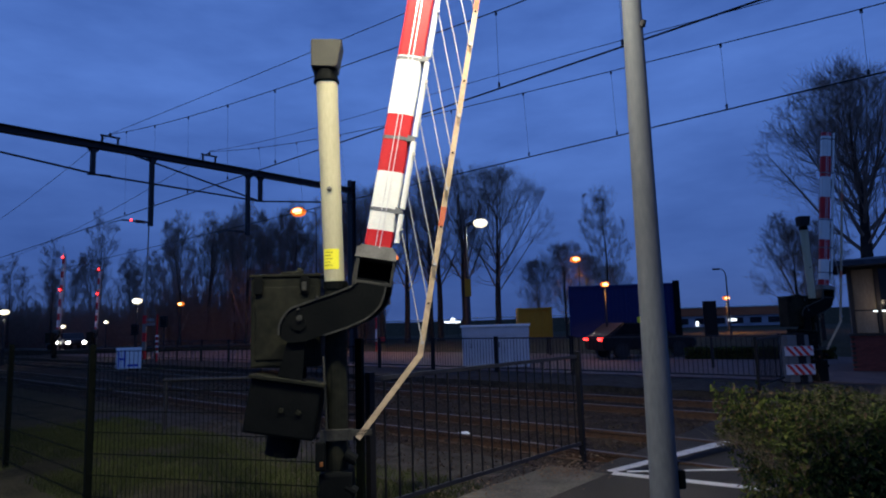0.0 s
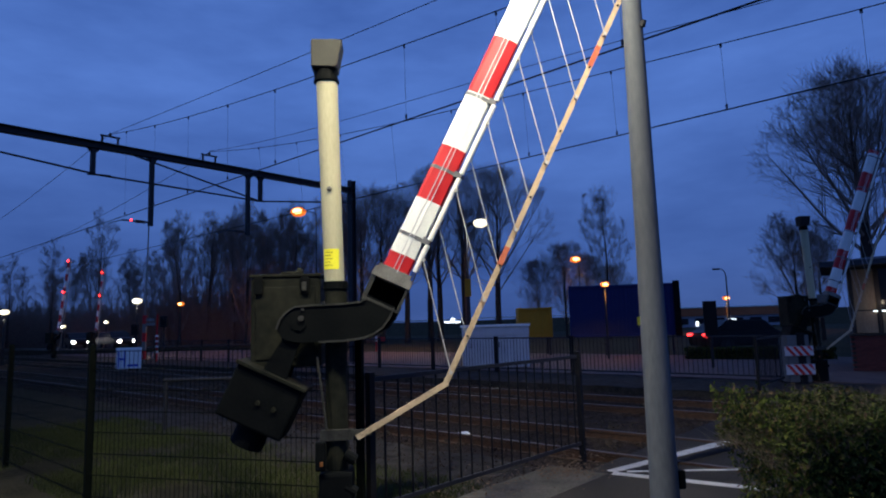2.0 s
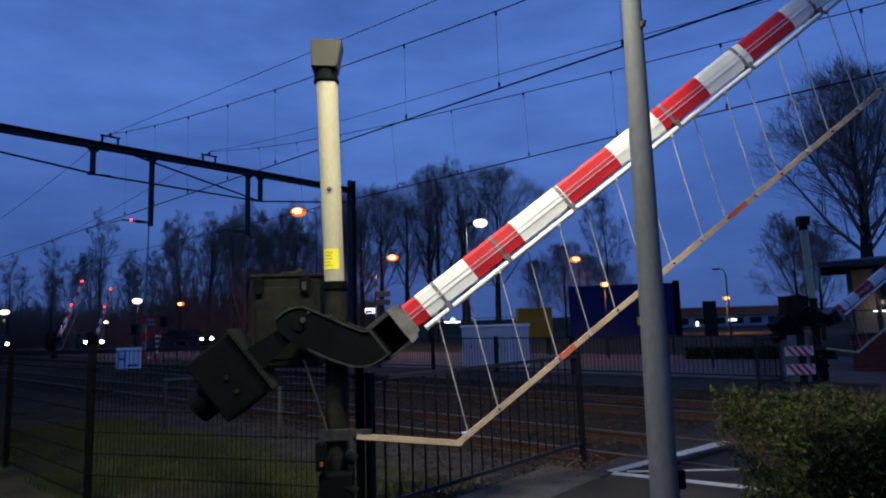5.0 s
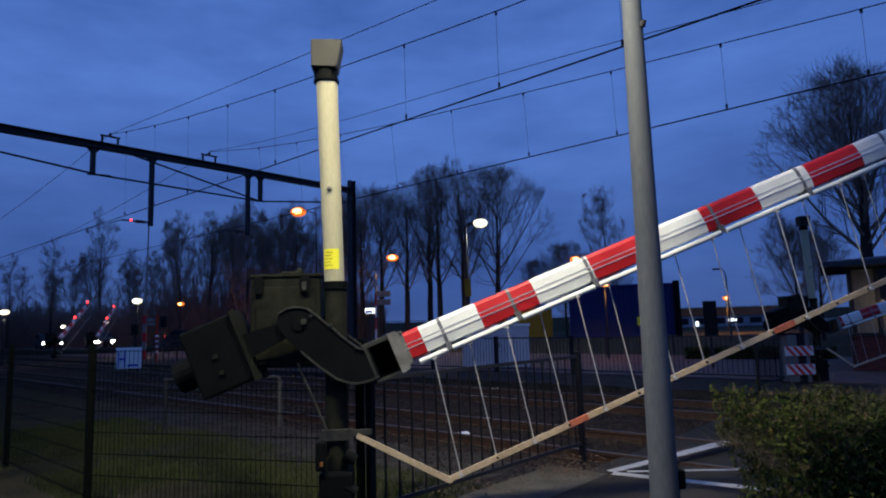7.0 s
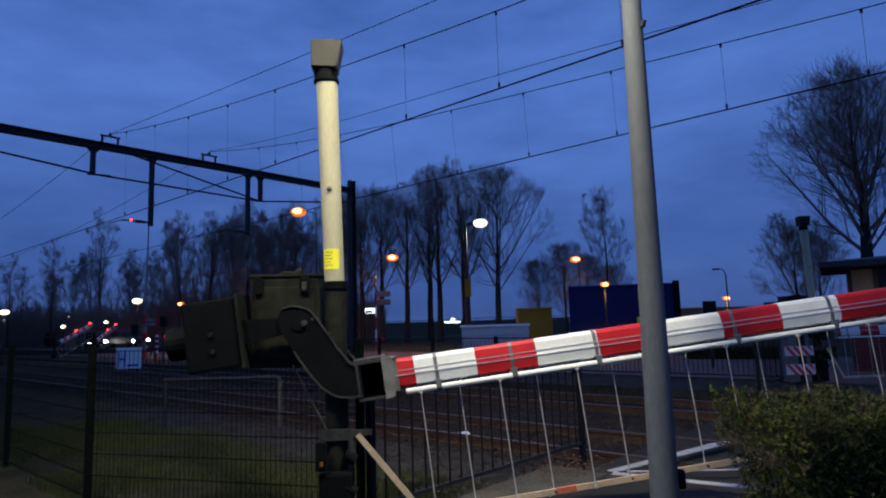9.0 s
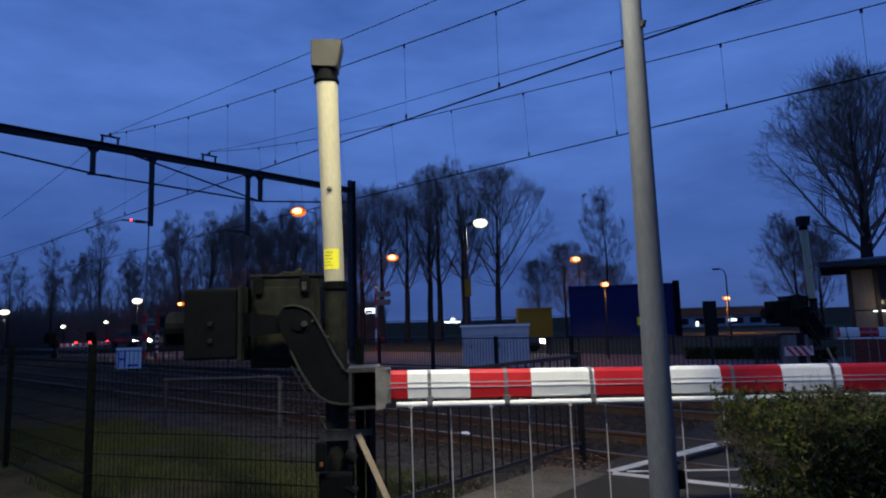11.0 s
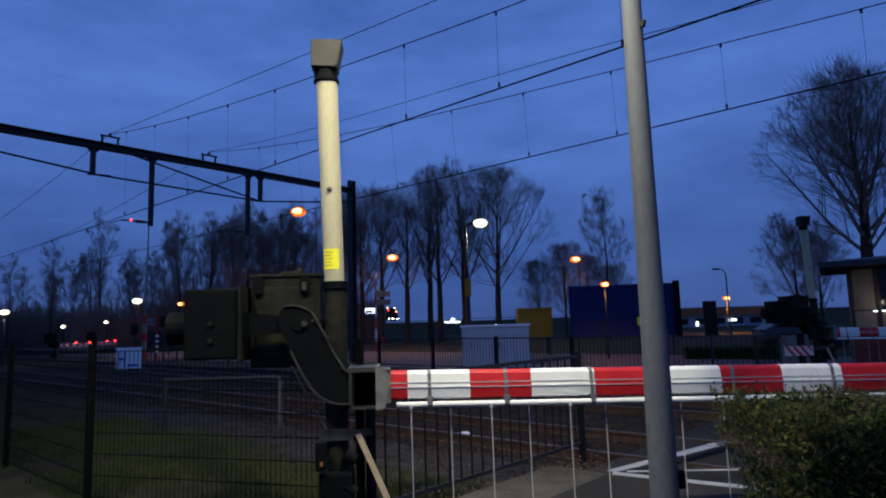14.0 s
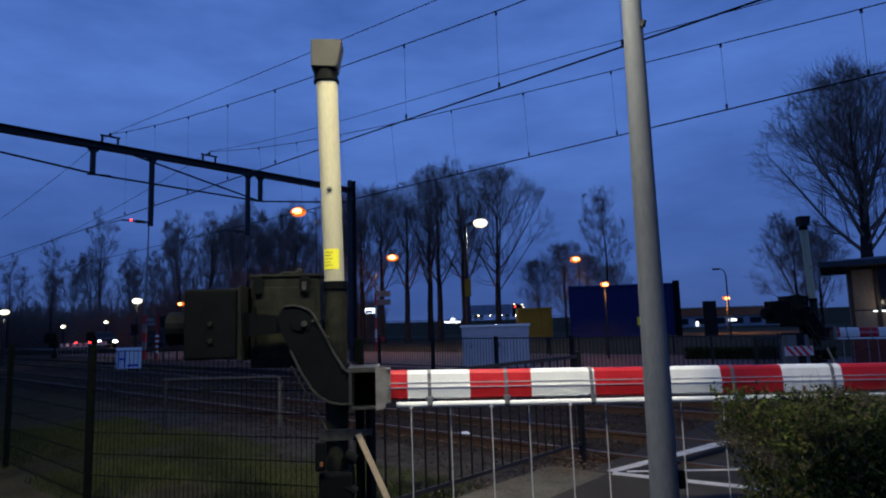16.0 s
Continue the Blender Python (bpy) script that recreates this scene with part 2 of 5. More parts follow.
def tube(bm, p0, p1, r0, r1=None, seg=10, caps=True):
    p0, p1 = Vector(p0), Vector(p1)
    r1 = r0 if r1 is None else r1
    d = (p1 - p0)
    m = Matrix.Translation((p0 + p1) / 2) @ d.to_track_quat("Z", "Y").to_matrix().to_4x4()
    return bmesh.ops.create_cone(bm, cap_ends=caps, segments=seg, radius1=r0, radius2=r1, depth=d.length, matrix=m)["verts"]


def ball(bm, at, r, sub=2, sc=(1, 1, 1)):
    vs = bmesh.ops.create_icosphere(bm, subdivisions=sub, radius=r)["verts"]
    for v in vs:
        v.co = Vector(at) + Vector((v.co.x * sc[0], v.co.y * sc[1], v.co.z * sc[2]))
    return vs


def slab(bm, outline, y0, y1, mi=0):
    """An outline of (x, z) corners made into a plate from y0 to y1."""
    a = [bm.verts.new((x, y0, z)) for x, z in outline]
    b = [bm.verts.new((x, y1, z)) for x, z in outline]
    n = len(a)
    fs = [bm.faces.new(a), bm.faces.new(list(reversed(b)))]
    for i in range(n):
        fs.append(bm.faces.new((a[i], b[i], b[(i + 1) % n], a[(i + 1) % n])))
    for f in fs:
        f.material_index = mi
    bmesh.ops.recalc_face_normals(bm, faces=fs)
    return a + b


def bar(name, p0, p1, r, material, parent, r1=None, seg=8, label=""):
    bm = bmesh.new()
    tube(bm, p0, p1, r, r1, seg)
    return part(name, bm, material, parent, label, smooth=seg > 7)


def block(name, dims, material, parent, bevel=0.004, label="", m=None):
    bm = bmesh.new()
    box(bm, *dims, bevel, m)
    return part(name, bm, material, parent, label)


SK = radians(48.2)
TD, TN = Vector((-math.sin(SK), math.cos(SK), 0)), Vector((math.cos(SK), math.sin(SK), 0))


def tr(s, p, z=0.0):
    """A place by its way along the tracks, its way across them, and its height."""
    return TD * s + TN * p + Vector((0, 0, z))


TRACK_RZ = 90 + 48.2                       # turns x into the tracks' direction
# ---- ground, roads and tracks ----


def sheet(name, corners, z, material, label, category="ground", cut=0.0, rough=0.0, thick=0.0):
    """A piece of ground from (s, p) corners, cut into cells with uneven heights."""
    (s0, p0), (s1, p1) = corners
    ns, npp = (max(1, int((s1 - s0) / cut)), max(1, int((p1 - p0) / cut))) if cut else (1, 1)
    vs, fs = [], []
    for i in range(ns + 1):
        for j in range(npp + 1):
            q = tr(s0 + (s1 - s0) * i / ns, p0 + (p1 - p0) * j / npp)
            h = rough * (noise.noise(q * 1.7) + 0.5 * noise.noise(q * 5.0)) if rough else 0.0
            vs.append((q.x, q.y, z + h))
    for i in range(ns):
        for j in range(npp):
            a = i * (npp + 1) + j
            fs.append((a, a + npp + 1, a + npp + 2, a + 1))
    if thick:
        k = len(vs)
        for s, p in ((s0, p0), (s1, p0), (s1, p1), (s0, p1)):
            q = tr(s, p)
            vs += [(q.x, q.y, z), (q.x, q.y, z - thick)]
        for a in range(4):
            b = (a + 1) % 4
            fs.append((k + 2 * a, k + 2 * b, k + 2 * b + 1, k + 2 * a + 1))
    me = bpy.data.meshes.new(name)
    me.from_pydata(vs, [], fs)
    return tagged(link(name, me, material), label, category, kind="structure")


big = bmesh.new()
bmesh.ops.create_grid(big, x_segments=8, y_segments=8, size=1500, matrix=pose(0, 300, -0.30))
tagged(part("ground", big, M["soil"]), "dark flat grassy land reaching the horizon", "ground", kind="structure")
sheet("verge", ((3.92, -8), (60, 5.9)), -0.03, M["soil"], "dark grassy verge behind the wire mesh fence", cut=0.25, rough=0.03)
sheet("sand_strip", ((3.92, 4.6), (14, 6.1)), -0.016, M["gravel"], "trodden gravelly strip beside the tracks", cut=0.16, rough=0.045)
sheet("ballast", ((3.2, 5.95), (140, 14.6)), -0.20, M["ballast"], "dark brown track ballast of crushed stone", cut=0.22, rough=0.045)
sheet("far_verge", ((-14, 14.3), (140, 17.2)), -0.04, M["gravel"], "dark gravelly strip along the far track", cut=0.5, rough=0.03, thick=0.2)
sheet("road", ((-30, -12), (3.95, 6.1)), 0.0, M["asphalt"], "grey asphalt road before the level crossing", "road", cut=0.6, rough=0.006, thick=0.3)
sheet("crossing_deck", ((-30, 6.104), (3.7, 14.5)), -0.085, M["asphalt"], "dark level crossing surface between the rails", "road", thick=0.3)
sheet("far_road", ((-30, 17.2), (70, 27.0)), -0.012, M["brickroad"], "reddish clinker road lit by street lamps", "road", cut=1.0, rough=0.01, thick=0.25)
sheet("far_field", ((-60, 27.0), (200, 62.0)), -0.05, M["soil"], "dark grass field before the dike", cut=2.0, rough=0.08)
bm = bmesh.new()
slab_pts = [(-128.0, 104.0), (-62.0, 75.0), (-44.0, 66.5), (-30.0, 60.5), (-16.0, 58.5), (-16.0, 52.5), (-31.0, 53.0), (-46.0, 57.0), (-64.0, 65.0), (-130.0, 95.0)]
lo, hi = [bm.verts.new((x, y, -0.2)) for x, y in slab_pts], [bm.verts.new((x, y, 0.35)) for x, y in slab_pts]
bm.faces.new(hi)
for i in range(len(lo)):
    j = (i + 1) % len(lo)
    bm.faces.new((lo[i], lo[j], hi[j], hi[i]))
bmesh.ops.recalc_face_normals(bm, faces=bm.faces)
tagged(part("side_road", bm, M["asphalt"]), "raised asphalt side road with waiting cars", "road", kind="structure")

def rail(p):
    t = thing("rail", tr(3.2, p, -0.215), "rusty steel rail with a polished running edge", "rail", "running rails", rz=TRACK_RZ, kind="structure")
    bm = bmesh.new()
    prof = [(-0.07, 0), (0.07, 0), (0.07, 0.012), (0.012, 0.03), (0.012, 0.11), (0.036, 0.118), (0.036, 0.148), (-0.036, 0.148), (-0.036, 0.118), (-0.012, 0.11), (-0.012, 0.03), (-0.07, 0.012)]
    a = [bm.verts.new((-33, y, z)) for y, z in prof]
    b = [bm.verts.new((130, y, z)) for y, z in prof]
    for i in range(len(a)):
        bm.faces.new((a[i], b[i], b[(i + 1) % len(a)], a[(i + 1) % len(a)]))
    part("rail_web", bm, M["rail"], t)
    bm = bmesh.new()
    box(bm, -33, 130, -0.030, 0.030, 0.146, 0.155)
    part("rail_head", bm, M["railtop"], t, "polished running surface")


for p in (7.38, 8.82, 11.38, 12.82):
    rail(p)

sl_me = bpy.data.meshes.new("sleeper")
sb = bmesh.new()
box(sb, -0.12, 0.12, -1.25, 1.25, -0.12, 0.0, 0.015)
for y in (-0.72, 0.72):
    box(sb, -0.09, 0.09, y - 0.17, y + 0.17, 0.0, 0.018, 0.004)
    for x in (-0.05, 0.05):
        box(sb, x - 0.02, x + 0.02, y - 0.12, y - 0.08, 0.018, 0.05)
        box(sb, x - 0.02, x + 0.02, y + 0.08, y + 0.12, 0.018, 0.05)
sb.to_mesh(sl_me)
sb.free()
sl_me.materials.append(M["sleeper"])
for p in (8.1, 12.1):
    for i in range(60):
        o = new("sleeper", sl_me)
        o.matrix_basis = Matrix.Translation(tr(3.7 + 0.62 * i, p, -0.232 + random.uniform(-0.004, 0.004))) @ pose(0, 0, 0, 0, 0, TRACK_RZ + random.uniform(-0.6, 0.6))
        tagged(o, "weathered sleeper lying in dark ballast", "sleeper", "sleepers of the tracks")


def scatter(name, n, where, size, material, label, category, seed):
    """Many small stones in one object."""
    rng = random.Random(seed)
    vs, fs = [], []
    for _ in range(n):
        c = where(rng)
        r = size * rng.uniform(0.5, 1.3)
        ax = [Vector((rng.uniform(-1, 1), rng.uniform(-1, 1), rng.uniform(-1, 1))).normalized() * r * rng.uniform(0.6, 1.1) for _ in range(3)]
        k = len(vs)
        for a in ax:
            vs += [tuple(c + a), tuple(c - a)]
        for a in (0, 1):
            for b in (2, 3):
                for d in (4, 5):
                    fs.append((k + a, k + b, k + d))
    me = bpy.data.meshes.new(name)
    me.from_pydata(vs, [], fs)
    return tagged(link(name, me, material), label, category, kind="stuff")


scatter("ballast_stones", 16000, lambda r: tr(r.uniform(3.3, 26), r.uniform(6.0, 14.5), -0.19 + r.uniform(-0.02, 0.03)), 0.032, M["stone"], "loose dark ballast stones between the rails", "gravel", 3)
scatter("verge_stones", 1500, lambda r: tr(r.uniform(3.95, 11), r.gauss(5.6, 0.5), 0.0 + r.uniform(-0.02, 0.01)), 0.018, M["stone"], "scattered pebbles on the sandy strip", "gravel", 4)


def grass(name, n, where, seed):
    rng = random.Random(seed)
    vs, fs = [], []
    for _ in range(n):
        c = where(rng)
        a, h = rng.uniform(0, 6.28), rng.uniform(0.04, 0.11)
        d = Vector((math.cos(a), math.sin(a), 0))
        lean = Vector((rng.uniform(-1, 1), rng.uniform(-1, 1), 0)) * h * 0.5
        k = len(vs)
        vs += [tuple(c - d * 0.004), tuple(c + d * 0.004), tuple(c + lean * 0.5 + d * 0.003 + Vector((0, 0, h * 0.6))), tuple(c + lean + Vector((0, 0, h)))]
        fs += [(k, k + 1, k + 2), (k, k + 2, k + 3)]
    me = bpy.data.meshes.new(name)
    me.from_pydata(vs, [], fs)
    return tagged(link(name, me, M["grass"]), "short winter grass behind the mesh fence", "grass", kind="stuff")


def grass_spot(r):
    while True:
        s, p = r.uniform(4.0, 13.0), r.uniform(2.2, 5.0)
        if noise.noise(tr(s, p) * 0.9) + r.uniform(-0.3, 0.5) > -0.05:
            return tr(s, p, -0.03)


grass("grass", 26000, grass_spot, 5)

sheet("sandy_corner", ((3.25, 4.2), (3.94, 6.09)), 0.009, M["sand"], "trodden sandy corner at the road's edge", cut=0.12, rough=0.004)


def litter(n, seed):
    """Dead leaves blown against the railing."""
    rng = random.Random(seed)
    vs, fs = [], []
    for _ in range(n):
        c = tr(3.95 + rng.gauss(0.0, 0.28), rng.uniform(3.4, 6.9), 0.016 + rng.uniform(0, 0.008))
        if rng.random() < 0.4:
            c = tr(3.7 + rng.gauss(0, 0.2), 6.0 + rng.gauss(0, 0.2), 0.018)
        a = Vector((rng.uniform(-1, 1), rng.uniform(-1, 1), rng.uniform(-0.3, 0.3))).normalized() * rng.uniform(0.012, 0.026)
        b = Vector((-a.y, a.x, rng.uniform(-0.008, 0.008))) * 0.6
        k = len(vs)
        vs += [tuple(c - a), tuple(c + b), tuple(c + a), tuple(c - b)]
        fs.append((k, k + 1, k + 2, k + 3))
    me = bpy.data.meshes.new("leaf_litter")
    me.from_pydata(vs, [], fs)
    tagged(link("leaf_litter", me, M["litter"]), "dead brown leaves strewn along the railing", "leaf litter", kind="stuff")


litter(900, 8)

# road markings: a hatched island with a point
for q in (((1.70, 6.80), (3.60, 8.22), 0.11, 0.17), ((1.86, 6.78), (3.06, 6.72), 0.05, 0.05), ((1.70, 6.72), (2.95, 5.92), 0.11, 0.12)):
    (x0, y0), (x1, y1), w0, w1 = q
    d = Vector((x1 - x0, y1 - y0, 0)).normalized()
    nrm = Vector((-d.y, d.x, 0))
    bm = bmesh.new()
    lo = [Vector((x0, y0, 0)) - nrm * w0 / 2, Vector((x1, y1, 0)) - nrm * w1 / 2, Vector((x1, y1, 0)) + nrm * w1 / 2, Vector((x0, y0, 0)) + nrm * w0 / 2]
    a = [bm.verts.new(v + Vector((0, 0, 0.008))) for v in lo]
    b = [bm.verts.new(v + Vector((0, 0, 0.014))) for v in lo]
    bm.faces.new(b)
    for i in range(4):
        bm.faces.new((a[i], a[(i + 1) % 4], b[(i + 1) % 4], b[i]))
    tagged(part("road_marking", bm, M["paint"]), "worn white painted road marking on asphalt", "road marking", "island markings", kind="structure")

# ---- the level crossing barriers ----
H = 1.636                                   # height of the boom's axle
BOOM_YAW = 4.55


def near(u, w, v):
    """Where a corner seen in the boom's middle plane lies on a plate that is v behind it."""
    k = (5.02 + v) / 5.02
    return 1.15 + (u - 1.15) * k, -0.04 + (w + 0.04) * k


ARM = [(-0.20, 0.03), (-0.19, 0.09), (-0.152, 0.14), (-0.08, 0.150), (-0.018, 0.136), (0.035, 0.11), (0.071, 0.08), (0.125, -0.015), (0.182, -0.126), (0.235, -0.235), (0.292, -0.33), (0.32, -0.375),
       (0.358, -0.399), (0.395, -0.400), (0.395, -0.648), (0.386, -0.646), (0.378, -0.642), (0.29, -0.64), (0.201, -0.622), (0.13, -0.58), (0.069, -0.521), (-0.02, -0.38), (-0.107, -0.206), (-0.17, -0.08)]
BANDS = [0.67, 0.833, 1.329, 1.825, 2.345, 2.895, 3.41, 3.935, 4.46, 4.98, 5.50, 6.02, 6.54]
STRAPS = [1.005, 1.619, 2.318, 3.509, 4.377, 5.25, 6.1]
DROOP = 0.0185
ROD_TOP, ROD_STEP, ROD_LEN, KNEE = (0.856, -0.674), 0.3155, 0.92, -0.096
ANCHOR, LINK_LEN = (0.45, -0.88), 0.78


def boom_z(u):
    return -0.505 - DROOP * (u - 0.67)


def boom_section(h, d):
    """Cross-section of the boom: flat above, drawn in below, as (y, z)."""
    half = [(-d * 0.12, h / 2), (-d * 0.27, h * 0.47), (-d * 0.37, h * 0.38), (-d / 2, -h * 0.10), (-d * 0.497, -h * 0.13), (-d * 0.435, -h * 0.43), (-d * 0.33, -h * 0.49), (-d * 0.12, -h / 2)]
    return half + [(-y, z) for y, z in reversed(half)]


def loft(bm, u0, u1, section, z0, z1, mi=0):
    a = [bm.verts.new((u0, y, z + z0)) for y, z in section]
    b = [bm.verts.new((u1, y, z + z1)) for y, z in section]
    n = len(a)
    for i in range(n):
        f = bm.faces.new((a[i], b[i], b[(i + 1) % n], a[(i + 1) % n]))
        f.material_index = mi
    bm.faces.new(a), bm.faces.new(list(reversed(b)))
    bmesh.ops.recalc_face_normals(bm, faces=bm.faces)


def barrier(at, yaw, label, boom_end=6.4, lamps=(), fine=True, mast=True):
    """A crossing barrier: still base and mast, arm with boom, counterweight and hanging skirt. Gives the moving pieces."""
    t = thing("crossing_barrier", (at[0], at[1], at[2] if len(at) > 2 else 0.0), label, "barrier", "level crossing barriers", rz=yaw)
    # drive housing
    bm = bmesh.new()
    box(bm, -0.40, 0.15, -0.02, 0.36, H - 0.34, H + 0.375, 0.02)
    box(bm, -0.36, 0.11, -0.028, -0.015, H - 0.28, H + 0.30, 0.01)
    housing = part("housing", bm, M["olive"], t, "olive green drive housing with blotchy paint")
    bm = bmesh.new()
    box(bm, -0.41, 0.16, -0.03, 0.37, H + 0.375, H + 0.40, 0.008)
    box(bm, -0.17, 0.00, 0.02, 0.20, H + 0.40, H + 0.425, 0.01)
    ball(bm, (-0.03, 0.08, H + 0.43), 0.03)
    part("lid", bm, M["olive"], housing)
    for x in (-0.335, 0.03):
        block("hinge", (x - 0.035, x + 0.035, -0.05, -0.028, H + 0.24, H + 0.375), M["dark"], housing, 0.006)
    block("lifting_lug", (0.005, 0.045, -0.06, -0.03, H + 0.26, H + 0.33), M["edge"], housing, 0.01)
    # column and foot
    bm = bmesh.new()
    tube(bm, (0.27, 0.0, -0.02), (0.27, 0.0, H + 0.30), 0.088, seg=20)
    part("column", bm, M["olive"], t, "dark olive steel column", smooth=False)
    bm = bmesh.new()
    box(bm, 0.14, 0.40, -0.14, 0.16, -0.02, 0.50, 0.025)
    box(bm, 0.12, 0.20, -0.17, -0.12, 0.52, H - 0.90, 0.015)
    part("foot", bm, M["dark"], t)
    for z in (0.34, 0.58):
        bm = bmesh.new()
        tube(bm, (0.42, -0.10, z), (0.34, -0.10, z + 0.05), 0.045, seg=12)
        part("cable_gland", bm, M["dark"], t)
    # orange patch painted for a street lamp mirrored in the foot
    block("reflector", (0.158, 0.182, -0.182, -0.171, 0.56, 0.595), M["orange"], t, 0.004, "small orange patch for a lamp's reflection")
    bm = bmesh.new()
    tube(bm, (0.27, 0, H + 0.27), (0.27, 0, H + 0.33), 0.10, seg=20)
    part("clamp_ring", bm, M["dark"], t)
    # mast with head
    if mast:
        bm = bmesh.new()
        tube(bm, (0.262, 0.0, H + 0.30), (0.208, 0.0, H + 2.09), 0.080, 0.089, seg=28)
        m = part("mast", bm, M["cream"], t, "cream painted round mast", smooth=True)
        bm = bmesh.new()
        tube(bm, (0.206, 0, H + 2.00), (0.204, 0, H + 2.11), 0.098, 0.095, seg=24)
        tube(bm, (0.207, 0, H + 2.005), (0.207, 0, H + 2.025), 0.106, seg=24)
        part("collar", bm, M["dark"], m)
        bm = bmesh.new()
        vs = box(bm, 0.093, 0.30, -0.11, 0.11, H + 2.105, H + 2.345)
        for v in vs:
            if v.co.z > H + 2.25:
                v.co.x += 0.048 if v.co.x > 0.2 else -0.002
        bmesh.ops.bevel(bm, geom=list(bm.edges), offset=0.008, segments=2, affect="EDGES")
        part("mast_head", bm, M["cap"] if fine else M["black"], m, "flared grey-green head box" if fine else "flared black head box")
        if fine:
            bm = bmesh.new()
            for k in range(9):
                a0, a1 = radians(-150 + k * 11), radians(-150 + (k + 1) * 11)
                q = [(0.254 + 0.0828 * math.cos(a), 0.0828 * math.sin(a), z) for a, z in ((a0, H + 0.425), (a1, H + 0.425), (a1, H + 0.59), (a0, H + 0.59))]
                bm.faces.new([bm.verts.new(c) for c in q])
            st = part("sticker", bm, M["yellow"], m, "bright yellow instruction sticker")
            bm = bmesh.new()
            for j in range(5):
                for k in range(1, 5 - j % 2):
                    a0, a1 = radians(-146 + k * 12), radians(-146 + k * 12 + 9)
                    z0 = H + 0.455 + 0.026 * j
                    q = [(0.254 + 0.0842 * math.cos(a), 0.0842 * math.sin(a), z) for a, z in ((a0, z0), (a1, z0), (a1, z0 + 0.006), (a0, z0 + 0.006))]
                    bm.faces.new([bm.verts.new(c) for c in q])
            part("print_bar", bm, M["ink"], st)
        bm = bmesh.new()
        ball(bm, (0.232, -0.084, H + 1.08), 0.022)
        part("bolt", bm, M["greyplate"], m)
    # bracket that anchors the skirt's link
    bm = bmesh.new()
    box(bm, 0.15, 0.40, -0.105, -0.085, H - 0.905, H - 0.82, 0.004)
    box(bm, 0.36, 0.55, -0.10, -0.085, H - 0.875, H - 0.825, 0.004)
    part("bracket", bm, M["edge"], t, "grey anchor bracket")
    # moving arm
    arm = new("arm")
    arm.parent = t
    arm.matrix_basis = pose(0, 0, H)
    bm = bmesh.new()
    slab(bm, [near(u, w, -0.17) for u, w in ARM], -0.180, -0.165)
    slab(bm, [(u + 0.09, w) for u, w in (near(u, w, 0.2) for u, w in ARM)], 0.215, 0.230)
    tube(bm, (0, -0.19, 0), (0, 0.24, 0), 0.055, seg=20)
    plates = part("arm_plate", bm, M["dark"], arm, "black-green gooseneck arm plates")
    # rims coloured paler than the plates for the light caught on their edges
    for v, e0, e1 in ((-0.17, -0.19, -0.155), (0.20, 0.205, 0.24)):
      for stretch in (range(2, 12), range(15, 22)):
        bm = bmesh.new()
        o = [Vector((x + (0.09 if v > 0 else 0), 0, z)) for x, z in (near(u, w, v) for u, w in ARM)]
        for i in stretch:
            a, b = o[i], o[i + 1]
            n = Vector((-(b - a).z, 0, (b - a).x)).normalized() * 0.007
            slab(bm, [((a + n).x, (a + n).z), ((b + n).x, (b + n).z), ((b - n).x, (b - n).z), ((a - n).x, (a - n).z)], e0, e1)
        part("arm_rim", bm, M["edge"], arm, "arm plate rim, paler for the light it catches")
    for u, w in ((0.0, 0.0), (0.07, 0.02), (0.19, -0.11), (0.30, -0.355), (0.345, -0.39)):
        x, z = near(u, w, -0.19)
        bm = bmesh.new()
        tube(bm, (x, -0.205 if u == 0 else -0.20, z), (x, -0.178, z), 0.022 if u == 0 else 0.010, seg=12)
        part("bolt", bm, M["edge"], arm)
    # clamp box, open towards the road side
    bm = bmesh.new()
    box(bm, 0.36, 0.60, 0.19, 0.22, -0.655, -0.365, 0.003)
    box(bm, 0.36, 0.60, -0.16, 0.21, -0.385, -0.365, 0.003)
    box(bm, 0.36, 0.60, -0.16, 0.21, -0.665, -0.645, 0.003)
    box(bm, 0.36, 0.375, -0.16, 0.21, -0.65, -0.38, 0.003)
    part("clamp_box", bm, M["dark"], arm)
    bm = bmesh.new()
    box(bm, 0.585, 0.61, -0.185, 0.24, -0.675, -0.348, 0.006)
    slab(bm, [(0.585, -0.345), (0.66, -0.352), (0.672, -0.40), (0.672, -0.60), (0.655, -0.665), (0.585, -0.675)], -0.190, -0.172)
    box(bm, 0.61, 0.70, -0.085, 0.085, -0.385, -0.37, 0.003)
    box(bm, 0.61, 0.70, -0.075, -0.062, -0.64, -0.375, 0.003)
    box(bm, 0.61, 0.70, 0.062, 0.075, -0.64, -0.375, 0.003)
    for z in (-0.42, -0.60):
        tube(bm, (0.655, -0.09, z), (0.655, -0.07, z), 0.014, seg=8)
    part("boom_flange", bm, M["greyplate"], arm, "worn light grey flange")
    bm = bmesh.new()
    box(bm, 0.37, 0.60, -0.175, 0.23, -0.366, -0.352, 0.004)
    part("top_plate", bm, M["edge"], arm, "worn plate on the clamp")
    bm = bmesh.new()
    for d in ((0.385, 0.60, -0.388, -0.366), (0.385, 0.60, -0.668, -0.648), (0.380, 0.402, -0.665, -0.37)):
        box(bm, d[0], d[1], -0.182, -0.158, d[2], d[3], 0.003)
    part("clamp_rim", bm, M["edge"], arm, "pale rim of the open clamp")
